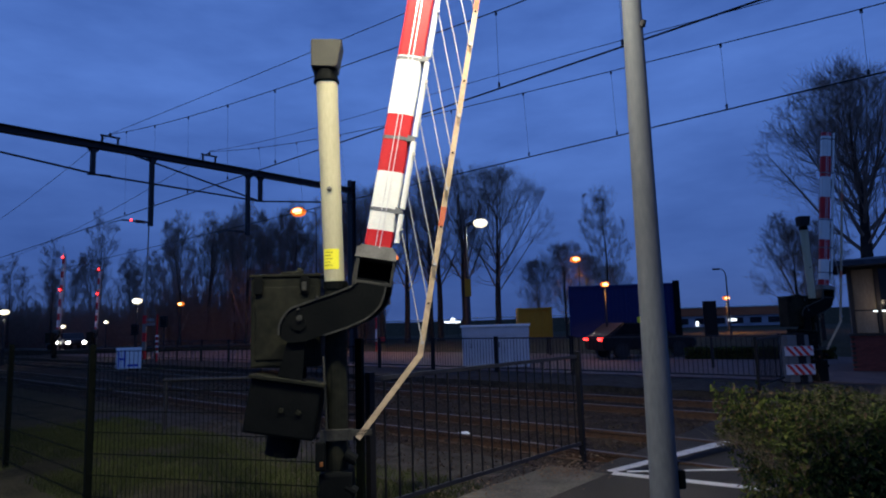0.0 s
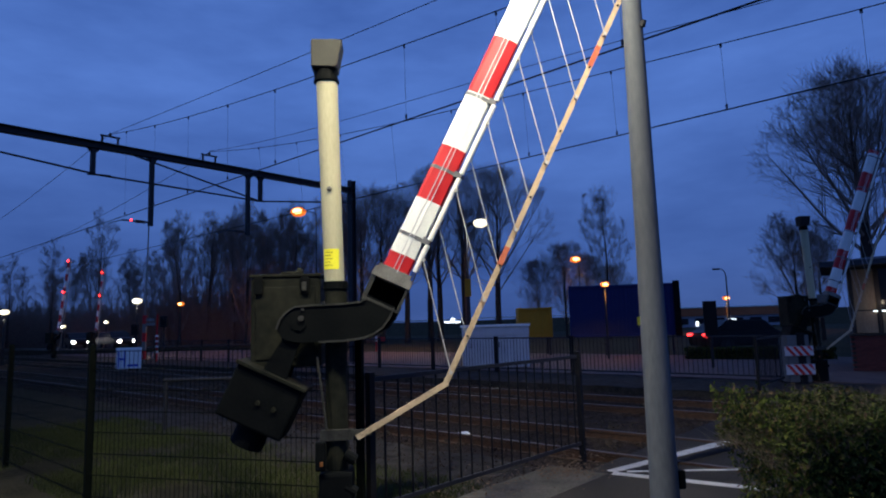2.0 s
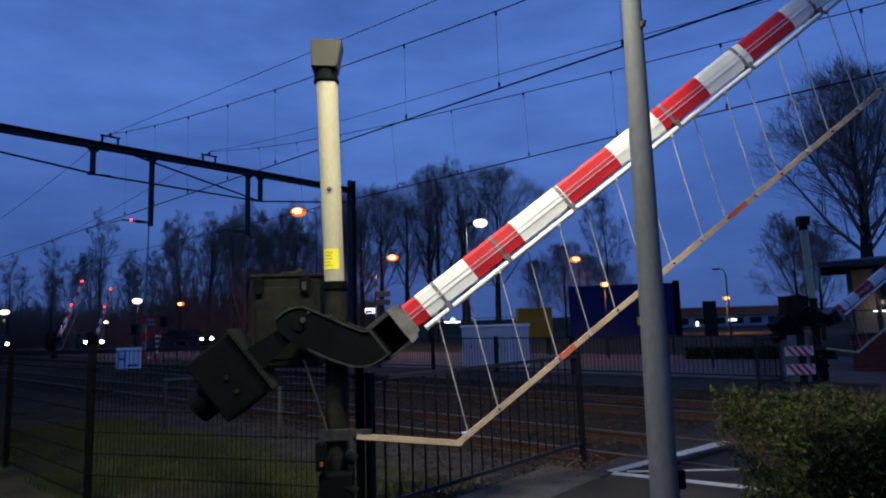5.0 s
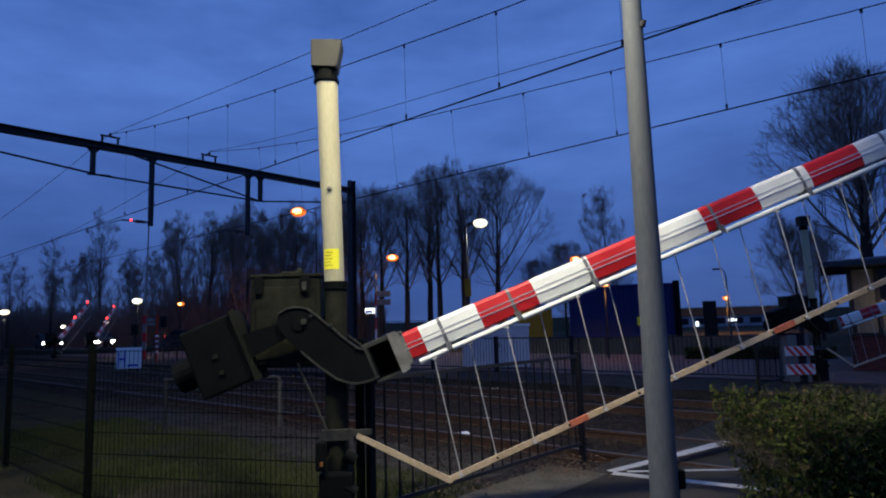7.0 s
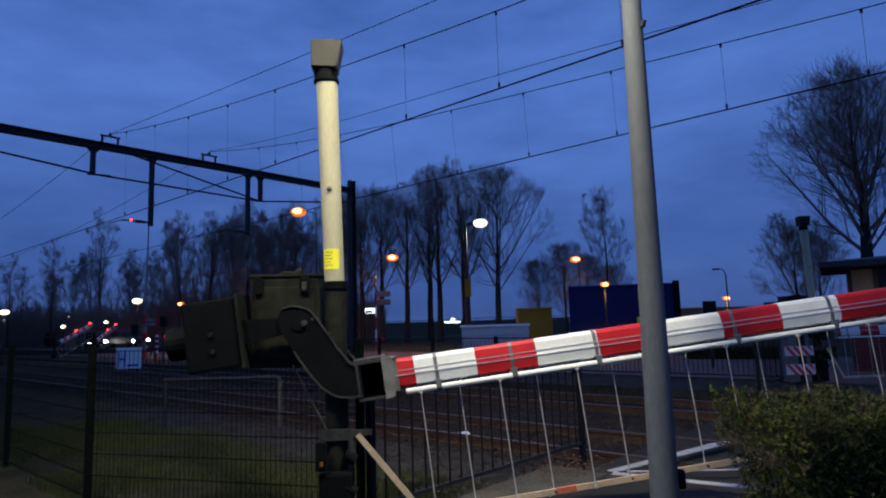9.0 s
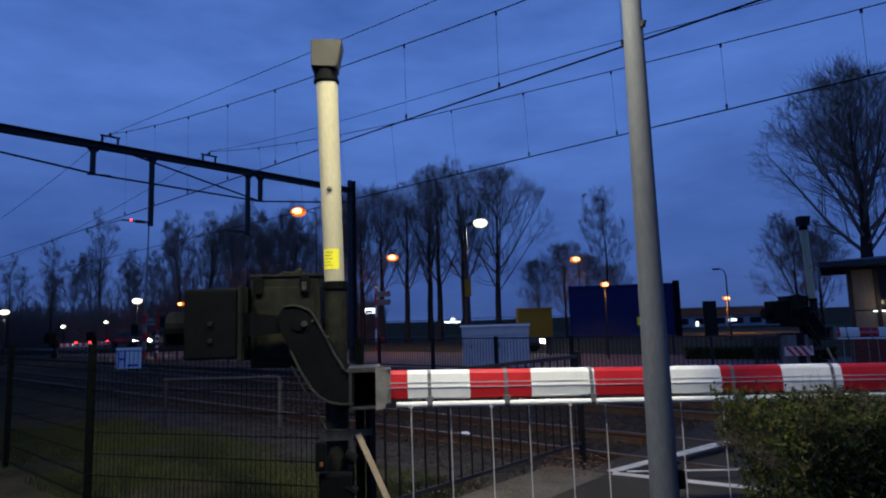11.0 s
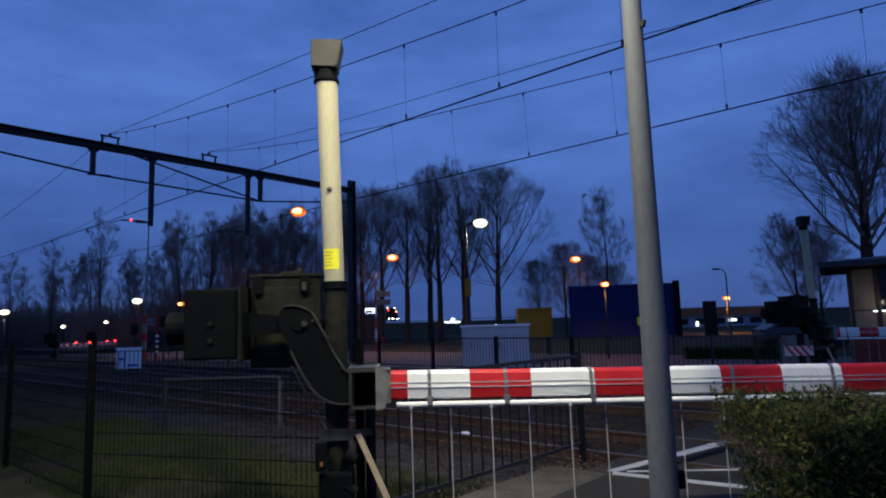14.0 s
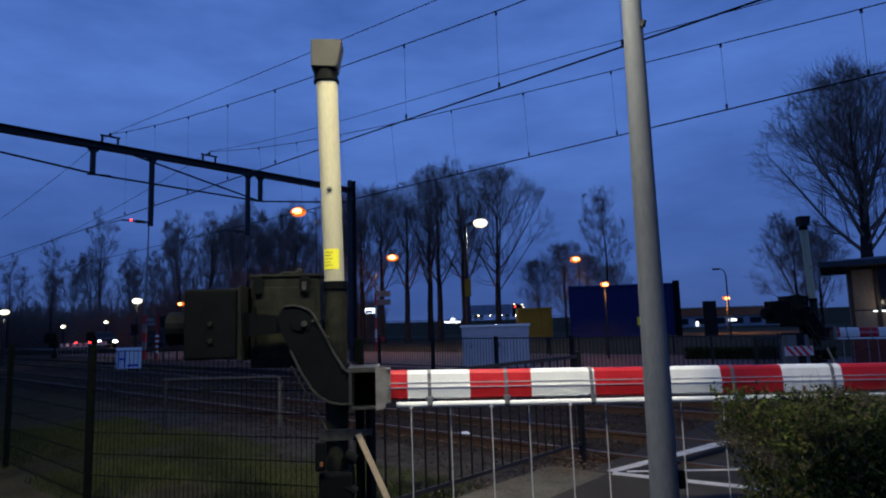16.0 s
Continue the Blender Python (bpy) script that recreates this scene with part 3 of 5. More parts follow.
    # boom in red and white bands
    for i in range(len(BANDS) - 1):
        u0, u1 = BANDS[i] + 0.0005, min(BANDS[i + 1], boom_end) - 0.0005
        if u1 <= u0:
            break
        bm = bmesh.new()
        loft(bm, u0, u1, boom_section(0.226, 0.15), boom_z(u0), boom_z(u1))
        red = i % 2 == 0
        part("red_band" if red else "white_band", bm, M["red"] if red else M["white"], arm, "red reflective band" if red else "white reflective band")
    for dz, yo in ((0.018, -0.0685), (-0.018, -0.0745)):
        bm = bmesh.new()
        u0, u1 = BANDS[0] + 0.01, boom_end
        loft(bm, u0, u1, [(yo - 0.004, -0.0035), (yo - 0.004, 0.0035), (yo + 0.006, 0.0035), (yo + 0.006, -0.0035)], boom_z(u0) + dz, boom_z(u1) + dz)
        part("boom_ridge", bm, M["alu"], arm, "thin pale ridge along the boom")
    edges = [0.72] + [s for s in STRAPS if s < boom_end] + [boom_end]
    for a, b in zip(edges, edges[1:]):
        a, b = a + 0.022, b - 0.022
        bm = bmesh.new()
        tube(bm, (a, -0.085, boom_z(a) - 0.148), (b, -0.085, boom_z(b) - 0.148), 0.023, seg=14)
        part("lower_tube", bm, M["white"], arm, "white tube under the boom", smooth=False)
    for s in STRAPS:
        if s < boom_end:
            bm = bmesh.new()
            loft(bm, s - 0.014, s + 0.014, boom_section(0.236, 0.158), boom_z(s), boom_z(s))
            slab(bm, [(s - 0.03, boom_z(s) - 0.09), (s + 0.03, boom_z(s) - 0.09), (s + 0.012, boom_z(s) - 0.155), (s - 0.012, boom_z(s) - 0.155)], -0.10, 0.03)
            part("strap", bm, M["strap"], arm, "grey strap round the boom")
    # counterweight
    cw = block("counterweight", (-0.86, -0.45, -0.19, 0.20, -0.255, 0.285), M["dark"], arm, 0.02, "black counterweight block")
    bm = bmesh.new()
    box(bm, -0.452, -0.425, -0.215, 0.22, -0.275, 0.30, 0.006)
    part("end_plate", bm, M["olive"], cw)
    for z in (0.0, -0.13):
        bm = bmesh.new()
        tube(bm, (-0.66, -0.205, z + 0.02), (-0.66, -0.18, z + 0.02), 0.018, seg=12)
        part("bolt", bm, M["olive"], cw)
    bm = bmesh.new()
    tube(bm, (-0.86, 0.0, -0.01), (-1.02, 0.0, -0.01), 0.13, seg=20)
    part("end_weight", bm, M["dark"], cw)
    for v in (-0.17, 0.17):
        bm = bmesh.new()
        slab(bm, [(-0.46, -0.10), (-0.46, 0.10), (-0.10, 0.06), (-0.05, -0.06)], v * 0.6 - 0.012 - 0.04, v * 0.6 + 0.012 - 0.04)
        part("crank_plate", bm, M["dark"], arm)
    # hanging skirt
    rods = []
    u = ROD_TOP[0]
    k = 0
    while u < boom_end:
        bm = bmesh.new()
        y = -0.112 if k % 2 == 0 else -0.03
        tube(bm, (0, y, 0.02), (0, y, -ROD_LEN), 0.0048, seg=6)
        for z in (0.0, -ROD_LEN):
            tube(bm, (0, y - 0.014, z), (0, y + 0.014, z), 0.015, seg=8)
        r = part("rod", bm, M["rod"], arm)
        rods.append((r, u, boom_z(u) - 0.166))
        u += ROD_STEP
        k += 1
    bm = bmesh.new()
    n = len(rods)
    end = ROD_STEP * (n - 1) + 0.12
    slab(bm, [(0, -0.022), (0, 0.022), (end, 0.022 - DROOP * end), (end, -0.022 - DROOP * end)], -0.075, -0.055)
    skirt = part("skirt_bar", bm, M["beige"], arm, "weathered beige bottom bar of the skirt")
    for x, w in ((1.05, 0.16), (2.95, 0.20)):
        if x + w < end:
            bm = bmesh.new()
            slab(bm, [(x, -0.0225 - DROOP * x), (x, 0.0225 - DROOP * x), (x + w, 0.0225 - DROOP * (x + w)), (x + w, -0.0225 - DROOP * (x + w))], -0.079, -0.051)
            part("red_mark", bm, M["markred"], skirt, "worn faded red painted mark")
    for i in range(n):
        bm = bmesh.new()
        x = -KNEE + ROD_STEP * i
        tube(bm, (x, -0.086, -DROOP * x), (x, -0.07, -DROOP * x), 0.010, seg=8)
        part("bolt", bm, M["bark"], skirt)
    bm = bmesh.new()
    slab(bm, [(-0.02, -0.022), (-0.02, 0.022), (LINK_LEN + 0.01, 0.022), (LINK_LEN + 0.03, 0), (LINK_LEN + 0.01, -0.022)], -0.10, -0.082)
    lk = part("skirt_link", bm, M["beige"], t, "weathered beige hinged link")
    bm = bmesh.new()
    tube(bm, (0, -0.13, 0), (0, -0.13, 0.56), 0.009, seg=8)
    cable = part("cable", bm, M["edge"], t, "pale flexible cable", smooth=True)
    for i, u in enumerate(lamps):
        bm = bmesh.new()
        box(bm, u - 0.06, u + 0.06, -0.06, 0.06, boom_z(u) + 0.10, boom_z(u) + 0.22, 0.02)
        part("boom_lamp", bm, M["lit_red"], arm, "lit red boom lamp")
    return {"arm": arm, "rods": rods, "skirt": skirt, "link": lk, "cable": cable}


NEAR = barrier((-1.146, 5.02), BOOM_YAW, "level crossing barrier with red-white boom and cream mast")
OPP = barrier((8.68, 15.2), BOOM_YAW, "level crossing barrier across the tracks with red and white boom", boom_end=4.55, fine=False)
FAR_A = barrier((-28.1, 45.0, -0.25), 97, "distant level crossing barrier with red boom lamps", boom_end=6.3, lamps=(6.0, 3.55), fine=False, mast=False)
FAR_B = barrier((-29.2, 52.0, -0.25), 101, "distant level crossing barrier with red boom lamps near waiting cars", boom_end=6.1, lamps=(5.75, 3.65), fine=False, mast=False)

# ---- lamp post beside the hedge ----


def lamp_post(at, height, head, label, box_on=True):
    """A tapered post with an arm whose lantern hangs at head, seen from the post's foot."""
    t = thing("street_lamp", (*at, 0.0), label, "street lamp", "lamp posts by the road")
    bm = bmesh.new()
    tube(bm, (0, 0, 0), (0, 0, height), 0.095, 0.052, seg=28)
    pole = part("pole", bm, M["post"], t, smooth=True)
    if box_on:
        bm = bmesh.new()
        box(bm, 0.085, 0.135, -0.03, 0.03, 0.50, 0.62, 0.012)
        part("cable_box", bm, M["dark"], pole, "small black box on the post")
        bm = bmesh.new()
        tube(bm, (0.045, -0.065, 3.62), (0.055, -0.075, 3.66), 0.02, seg=8)
        part("clip", bm, M["steel"], pole)
    hx, hy = head
    bm = bmesh.new()
    tube(bm, (0, 0, height - 0.03), (hx * 0.85, hy * 0.85, height + 0.15), 0.035, 0.028, seg=12)
    part("arm", bm, M["post"], t, smooth=True)
    bm = bmesh.new()
    box(bm, hx - 0.28, hx + 0.28, hy - 0.20, hy + 0.20, height + 0.09, height + 0.20, 0.04)
    lantern = part("lamp_head", bm, M["post"], t, "flat lantern head")
    block("lens", (hx - 0.20, hx + 0.20, hy - 0.16, hy + 0.16, height + 0.066, height + 0.088), M["lit_white"], lantern, 0.004, "lit lantern lens")


lamp_post(POST, 5.90, (-0.99, -1.00), "tapered grey-blue steel lamp post beside the hedge")
lamp_post((-4.60, 1.40), 7.36, (1.00, 0.60), "tapered grey steel lamp post on the verge", False)

# ---- railing by the crossing ----


def railing(name, p0, p1, height, step, posts, label, group, bar_r=0.008, post_r=0.03, low=0.10):
    """A black bar railing from p0 to p1, with posts and uprights as parts of their own."""
    p0, p1 = Vector(p0), Vector(p1)
    d = p1 - p0
    n = d.length
    t = thing(name, p0, label, "fence", group, rz=math.degrees(math.atan2(d.y, d.x)))
    for k in range(posts + 1):
        x = n * k / posts
        block("post", (x - post_r, x + post_r, -post_r, post_r, -0.25, height + 0.04), M["black"], t, 0.006)
    # rails a tone lighter than posts and balusters, for light along the top rail
    for z in (low, height - 0.02):
        block("rail", (post_r, n - post_r, -0.012, 0.012, z - 0.02, z + 0.02), M["steel"], t, 0.004)
    me = bpy.data.meshes.new("baluster")
    bm = bmesh.new()
    tube(bm, (0, 0, low), (0, 0, height - 0.03), bar_r, seg=6)
    bm.to_mesh(me)
    bm.free()
    me.materials.append(M["black"])
    x = step
    while x < n - 0.03:
        piece("baluster", me, t, pose(x, 0, 0))
        x += step
    return t


railing("railing", tr(4.10, 3.60), tr(4.05, 7.0), 1.17, 0.163, 1, "black steel bar railing running towards the tracks", "black railings", bar_r=0.0105, post_r=0.031)
for k in range(13):
    railing("railing", tr(4.2 + 2.9 * k, 16.9), tr(4.2 + 2.9 * (k + 1) - 0.08, 16.9), 1.10, 0.125, 1, "black steel bar railing beyond the tracks", "black railings")
railing("railing", tr(4.1, 14.6), tr(4.1, 16.85), 1.10, 0.125, 1, "black steel bar railing returning to the far track", "black railings")
for s in (3.75, 3.98):
    b = thing("gate_post", tr(s, 16.8), "thick black steel gate post at the railing's end", "post", "gate posts")
    block("shaft", (-0.09, 0.09, -0.09, 0.09, -0.2, 1.12), M["black"], b, 0.012)
    block("post_cap", (-0.10, 0.10, -0.10, 0.10, 1.12, 1.15), M["black"], b, 0.01)

# ---- wire mesh fence ----


def mesh_panel(p0, p1, height=1.44):
    p0, p1 = Vector(p0), Vector(p1)
    d = p1 - p0
    n = d.length
    t = thing("mesh_fence", p0, "dark green welded wire mesh fence panel before the verge", "fence", "mesh fence panels", rz=math.degrees(math.atan2(d.y, d.x)))
    block("post", (-0.03, 0.03, -0.03, 0.03, -0.1, height + 0.06), M["mesh"], t, 0.006)
    up = bpy.data.meshes.new("wire")
    bm = bmesh.new()
    tube(bm, (0, 0, 0.03), (0, 0, height), 0.0028, seg=5)
    bm.to_mesh(up)
    bm.free()
    up.materials.append(M["mesh"])
    x = 0.055
    while x < n - 0.03:
        piece("wire", up, t, pose(x, 0, 0))
        x += 0.05
    for z in [0.06 + 0.2 * i for i in range(7)] + [height - 0.01]:
        for y in (-0.006, 0.006):
            bar("cross_wire", (0.03, y, z), (n - 0.03, y, z), 0.0036, M["mesh"], t, seg=5)
    return t


C1 = Vector((-3.48, 6.20, 0))
mesh_panel(tr(4.14, 3.52), C1)
for k in range(3):
    mesh_panel(C1 + TD * 2.78 * k, C1 + TD * 2.78 * (k + 1))

# ---- overhead line gantry and wires ----
GS = 22.7


def gantry(s):
    t = thing("overhead_line_gantry", tr(s, 2.2, -0.07), "dark steel overhead line gantry spanning both tracks", "gantry", rz=48.2)
    base = 2.2
    for p in (2.2, 18.95):
        bm = bmesh.new()
        x = p - base
        for dx in (-0.13, 0.13):
            box(bm, x + dx - 0.02, x + dx + 0.02, -0.13, 0.13, -0.2, 8.62)
        box(bm, x - 0.13, x + 0.13, -0.012, 0.012, -0.2, 8.62)
        part("mast", bm, M["steel"], t)
    bm = bmesh.new()
    for z in (8.02, 8.24):
        box(bm, 0, 16.95, -0.13, 0.13, z - 0.012, z + 0.012)
    box(bm, 0, 16.95, -0.012, 0.012, 8.03, 8.23)
    part("beam", bm, M["steel"], t, "long dark I-beam")
    for p, z0 in ((9.55, 5.50), (13.45, 5.50), (7.56, 7.10), (14.02, 6.98)):
        x = p - base
        bm = bmesh.new()
        box(bm, x - 0.075, x + 0.075, -0.075, 0.075, z0, 8.03, 0.008)
        for sx in (-1, 1):
            slab(bm, [(x, 8.03), (x + sx * 0.25, 8.03), (x, 7.75)], -0.02, 0.02)
        part("drop_post", bm, M["steel"], t)
    for (pa, za), (pb, zb) in (((2.3, 7.62), (7.56, 7.12)), ((7.56, 7.10), (14.02, 6.98)), ((8.9, 8.0), (14.02, 6.98)), ((14.02, 6.98), (18.9, 7.55)), ((7.4, 7.08), (8.15, 7.12))):
        bar("tie_rod", (pa - base, 0, za), (pb - base, 0, zb), 0.035, M["steel"], t, seg=6)
    for p in (8.09, 11.75):
        x = p - base
        for dx in (-0.26, 0.26):
            bar("support_leg", (x + dx, 0, 8.25), (x + dx, 0, 8.50), 0.04, M["steel"], t, seg=8)
        bar("support_bar", (x - 0.32, 0, 8.52), (x + 0.32, 0, 8.52), 0.035, M["steel"], t, seg=8)
        bm = bmesh.new()
        for k in range(4):
            tube(bm, (x, 0, 8.53 + 0.03 * k), (x, 0, 8.55 + 0.03 * k), 0.05, seg=10)
        part("insulator", bm, M["insulator"], t)
    for p, q in ((9.55, 8.12), (13.45, 12.12)):
        bar("steady_arm", (p - base - 0.08, 0, 5.62), (q - base + 0.45, 0, 5.62), 0.03, M["steel"], t, seg=6)
        bar("registration_arm", (q - base + 0.45, 0, 5.62), (q - base, 0, 5.45), 0.016, M["steel"], t, seg=6)
        bm = bmesh.new()
        for k in range(5):
            tube(bm, (p - base - 0.20 - 0.07 * k, 0, 5.62), (p - base - 0.23 - 0.07 * k, 0, 5.62), 0.065, seg=10)
        part("insulator", bm, M["insulator"], t)
    block("red_marker", (6.59, 6.65, -0.18, -0.12, 5.59, 5.65), M["lit_red"], t, 0.01, "small lit red marker lamp")


gantry(GS)


def wire(points, r, label, group):
    """A hanging wire through (s, p, z) places."""
    cu = bpy.data.curves.new("overhead_wire", "CURVE")
    cu.dimensions, cu.bevel_depth, cu.bevel_resolution = "3D", r, 1
    sp = cu.splines.new("POLY")
    sp.points.add(len(points) - 1)
    for q, (s, p, z) in zip(sp.points, points):
        q.co = (*tr(s, p, z), 1)
    tmp = bpy.data.objects.new("overhead_wire", cu)
    scene.collection.objects.link(tmp)
    me = bpy.data.meshes.new_from_object(tmp.evaluated_get(bpy.context.evaluated_depsgraph_get()))
    bpy.data.objects.remove(tmp)
    me.materials.clear()
    return tagged(link("overhead_wire", me, M["wire"]), label, "wire", group)


def sag(p0, p1, fit, s0=-34.0, s1=GS, n=40):
    """Points of a hanging wire whose height follows fit(s), drawn sideways towards its support."""
    out = []
    for i in range(n + 1):
        s = s0 + (s1 - s0) * i / n
        p = p0 + (p1 - p0) * max(0.0, s) / s1
        out.append((s, p, 1.6 + (fit(s) - 1.6) * p / p0))
    return out


def hang(*points):
    """The height of a wire along the track, through the given (s, z)."""
    m = np.polyfit([a for a, _ in points], [b for _, b in points], min(3, len(points) - 1))
    d = np.polyder(m)
    first = points[0][0]
    return lambda s: float(np.polyval(m, s)) if s > first else float(np.polyval(m, first) + np.polyval(d, first) * max(-8.0, s - first) * 0.6)


MES_A = hang((5.91, 6.821), (8.17, 6.975), (14.5, 7.489), (22.7, 8.56))
MES_B = hang((1.29, 6.632), (3.53, 6.770), (8.04, 7.062), (15.07, 7.651), (22.7, 8.83))
AUX_A = hang((7.26, 7.546), (9.93, 7.712), (22.7, 8.58))
AUX_B = hang((3.77, 7.370), (6.91, 7.6185), (14.98, 8.071), (22.7, 8.85))
for pc, pm, mes, aux in ((8.12, 8.09, MES_A, AUX_A), (12.12, 11.75, MES_B, AUX_B)):
    wire([(-34, pc, 5.5), (GS, pc, 5.45)], 0.014, "dark contact wire over the track", "overhead wires")
    wire(sag(pc, pm, mes), 0.010, "dark sagging messenger wire over the track", "overhead wires")
    wire(sag(pc, pm, aux), 0.008, "thin upper wire over the track", "overhead wires")
    first, step = (3.7, 2.2) if pc < 10 else (1.3, 2.24)
    for k in range(-4, 9):
        s = first + step * k
        pt = pc + (pm - pc) * max(0, s) / GS
        zt = 1.6 + (mes(s) - 1.6) * pt / pc
        d = wire([(s, pc, 5.49), (s, pt, zt)], 0.0032, "thin dropper between contact and messenger wire", "droppers")
        for q in (tr(s, pc, 5.53), tr(s, pt, zt - 0.03)):
            block("clip", (q.x - 0.018, q.x + 0.018, q.y - 0.018, q.y + 0.018, q.z - 0.04, q.z + 0.04), M["wire"], d, 0.006)
    wire([(GS, pc, 5.45), (85, pc, 5.45)], 0.014, "dark contact wire over the track", "overhead wires")
    wire([(GS + (85 - GS) * i / 20, pm, 8.58 - 6.8 * (i / 20) * (1 - i / 20)) for i in range(21)], 0.010, "dark sagging messenger wire over the track", "overhead wires")

# ---- hedge ----


def hedge():
    t = thing("hedge", (2.9, 3.35, 0.0), "clipped green hedge lit from above by the street lamp", "hedge")
    rng = random.Random(11)
    x0, x1, y0, y1, top = -1.30, 1.6, -0.42, 0.55, 1.13

    def skin(x, y):
        end = max(0.0, 0.5 - (x - x0)) / 0.5
        return top - 0.16 * end * end + 0.10 * (x - x0 - 1.0) / 2.0 * (x > x0 + 1.0) + 0.085 * noise.noise(Vector((x * 2.2, y * 2.2, 3))) + 0.04 * noise.noise(Vector((x * 6, y * 6, 1)))
    # dark core under the leaves paints in the shade between them
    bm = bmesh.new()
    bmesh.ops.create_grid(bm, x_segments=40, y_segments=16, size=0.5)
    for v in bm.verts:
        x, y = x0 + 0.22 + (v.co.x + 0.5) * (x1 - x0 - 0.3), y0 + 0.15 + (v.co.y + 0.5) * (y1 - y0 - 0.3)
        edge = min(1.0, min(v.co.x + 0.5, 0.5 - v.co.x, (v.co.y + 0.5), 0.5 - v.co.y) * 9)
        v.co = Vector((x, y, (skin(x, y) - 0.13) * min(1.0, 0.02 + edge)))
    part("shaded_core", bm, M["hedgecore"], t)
    vs, fs = [], []
    for _ in range(68000):
        f = rng.random()
        x, y = rng.uniform(x0, x1), rng.uniform(y0, y1)
        z = skin(x, y)
        if noise.noise(Vector((x * 4.5, y * 4.5, z * 2))) + (0.8 if x > x0 + 0.35 else 0.0) < rng.uniform(-0.45, 0.35):
            continue
        if f < 0.46:
            c = Vector((x, y, z - abs(rng.gauss(0, 0.055))))
            out = Vector((rng.uniform(-0.6, 0.6), rng.uniform(-0.6, 0.6), 1))
        elif f < 0.82:
            zz = rng.uniform(0.25, z)
            c = Vector((x, y0 + abs(rng.gauss(0, 0.09)) + 0.09 * noise.noise(Vector((x * 3, zz * 3, 7))), zz))
            out = Vector((rng.uniform(-0.6, 0.6), -1, rng.uniform(-0.2, 0.8)))
        else:
            zz = rng.uniform(0.15, z)
            c = Vector((x0 + abs(rng.gauss(0, 0.13)) + 0.24 * (1 - zz / top) + 0.06 * noise.noise(Vector((y * 3, zz * 3, 2))), y, zz))
            out = Vector((-1, rng.uniform(-0.6, 0.6), rng.uniform(-0.2, 0.8)))
        out.normalize()
        l = rng.uniform(0.006, 0.020)
        w = l * rng.uniform(0.35, 0.6)
        a = out.cross(Vector((rng.uniform(-1, 1), rng.uniform(-1, 1), rng.uniform(-1, 1)))).normalized()
        a = (a + out * rng.uniform(-0.3, 0.6)).normalized()
        b = out.cross(a).normalized()
        k = len(vs)
        vs += [tuple(c - a * l), tuple(c + b * w + out * 0.003), tuple(c + a * l), tuple(c - b * w + out * 0.003)]
        fs += [(k, k + 1, k + 2), (k, k + 2, k + 3)]
    me = bpy.data.meshes.new("leaves")
    me.from_pydata(vs, [], fs)
    tagged(link("leaves", me, M["leaf"], t), kind="stuff")
    vs, fs = [], []
    for _ in range(2000):
        x, y = rng.uniform(x0, x1), rng.uniform(y0, y1)
        if rng.random() < 0.06:
            x = x0 + rng.uniform(-0.02, 0.2)
        z = skin(x, y)
        p = Vector((x, y, z - 0.12))
        d = Vector((rng.uniform(-1.1, 0.6) if x < x0 + 0.3 else rng.uniform(-0.7, 0.7), rng.uniform(-0.5, 0.4), rng.uniform(0.4, 1.0))).normalized()
        q = p + d * rng.uniform(0.10, 0.27)
        sidev = d.cross(Vector((0.3, 1, 0.1))).normalized() * 0.0019
        s2 = d.cross(sidev).normalized() * 0.0019
        k = len(vs)
        vs += [tuple(p + sidev), tuple(p - sidev * 0.5 + s2), tuple(p - sidev * 0.5 - s2), tuple(q)]
        fs += [(k, k + 1, k + 3), (k + 1, k + 2, k + 3), (k + 2, k, k + 3)]
    me = bpy.data.meshes.new("bare_growth")
    me.from_pydata(vs, [], fs)
    tagged(link("bare_growth", me, M["shoot"], t), kind="stuff")


hedge()

# ---- bare trees ----


def limb(V, F, pts, radii, n):
    k0 = len(V)
    for i, (p, r) in enumerate(zip(pts, radii)):
        d = (pts[min(i + 1, len(pts) - 1)] - pts[max(i - 1, 0)]).normalized()
        a = d.cross(Vector((0.31, 0.77, 0.21))).normalized()
        b = d.cross(a)
        for j in range(n):
            t = 2 * math.pi * j / n
            V.append(tuple(p + (a * math.cos(t) + b * math.sin(t)) * r))
    for i in range(len(pts) - 1):
        for j in range(n):
            q, s = k0 + i * n, (j + 1) % n
            F.append((q + j, q + s, q + n + s, q + n + j))


def along(pts, f):
    """Point and direction at a share f of a branch."""
    n = len(pts) - 1
    i = min(int(f * n), n - 1)
    return pts[i].lerp(pts[i + 1], f * n - i), (pts[i + 1] - pts[i]).normalized()


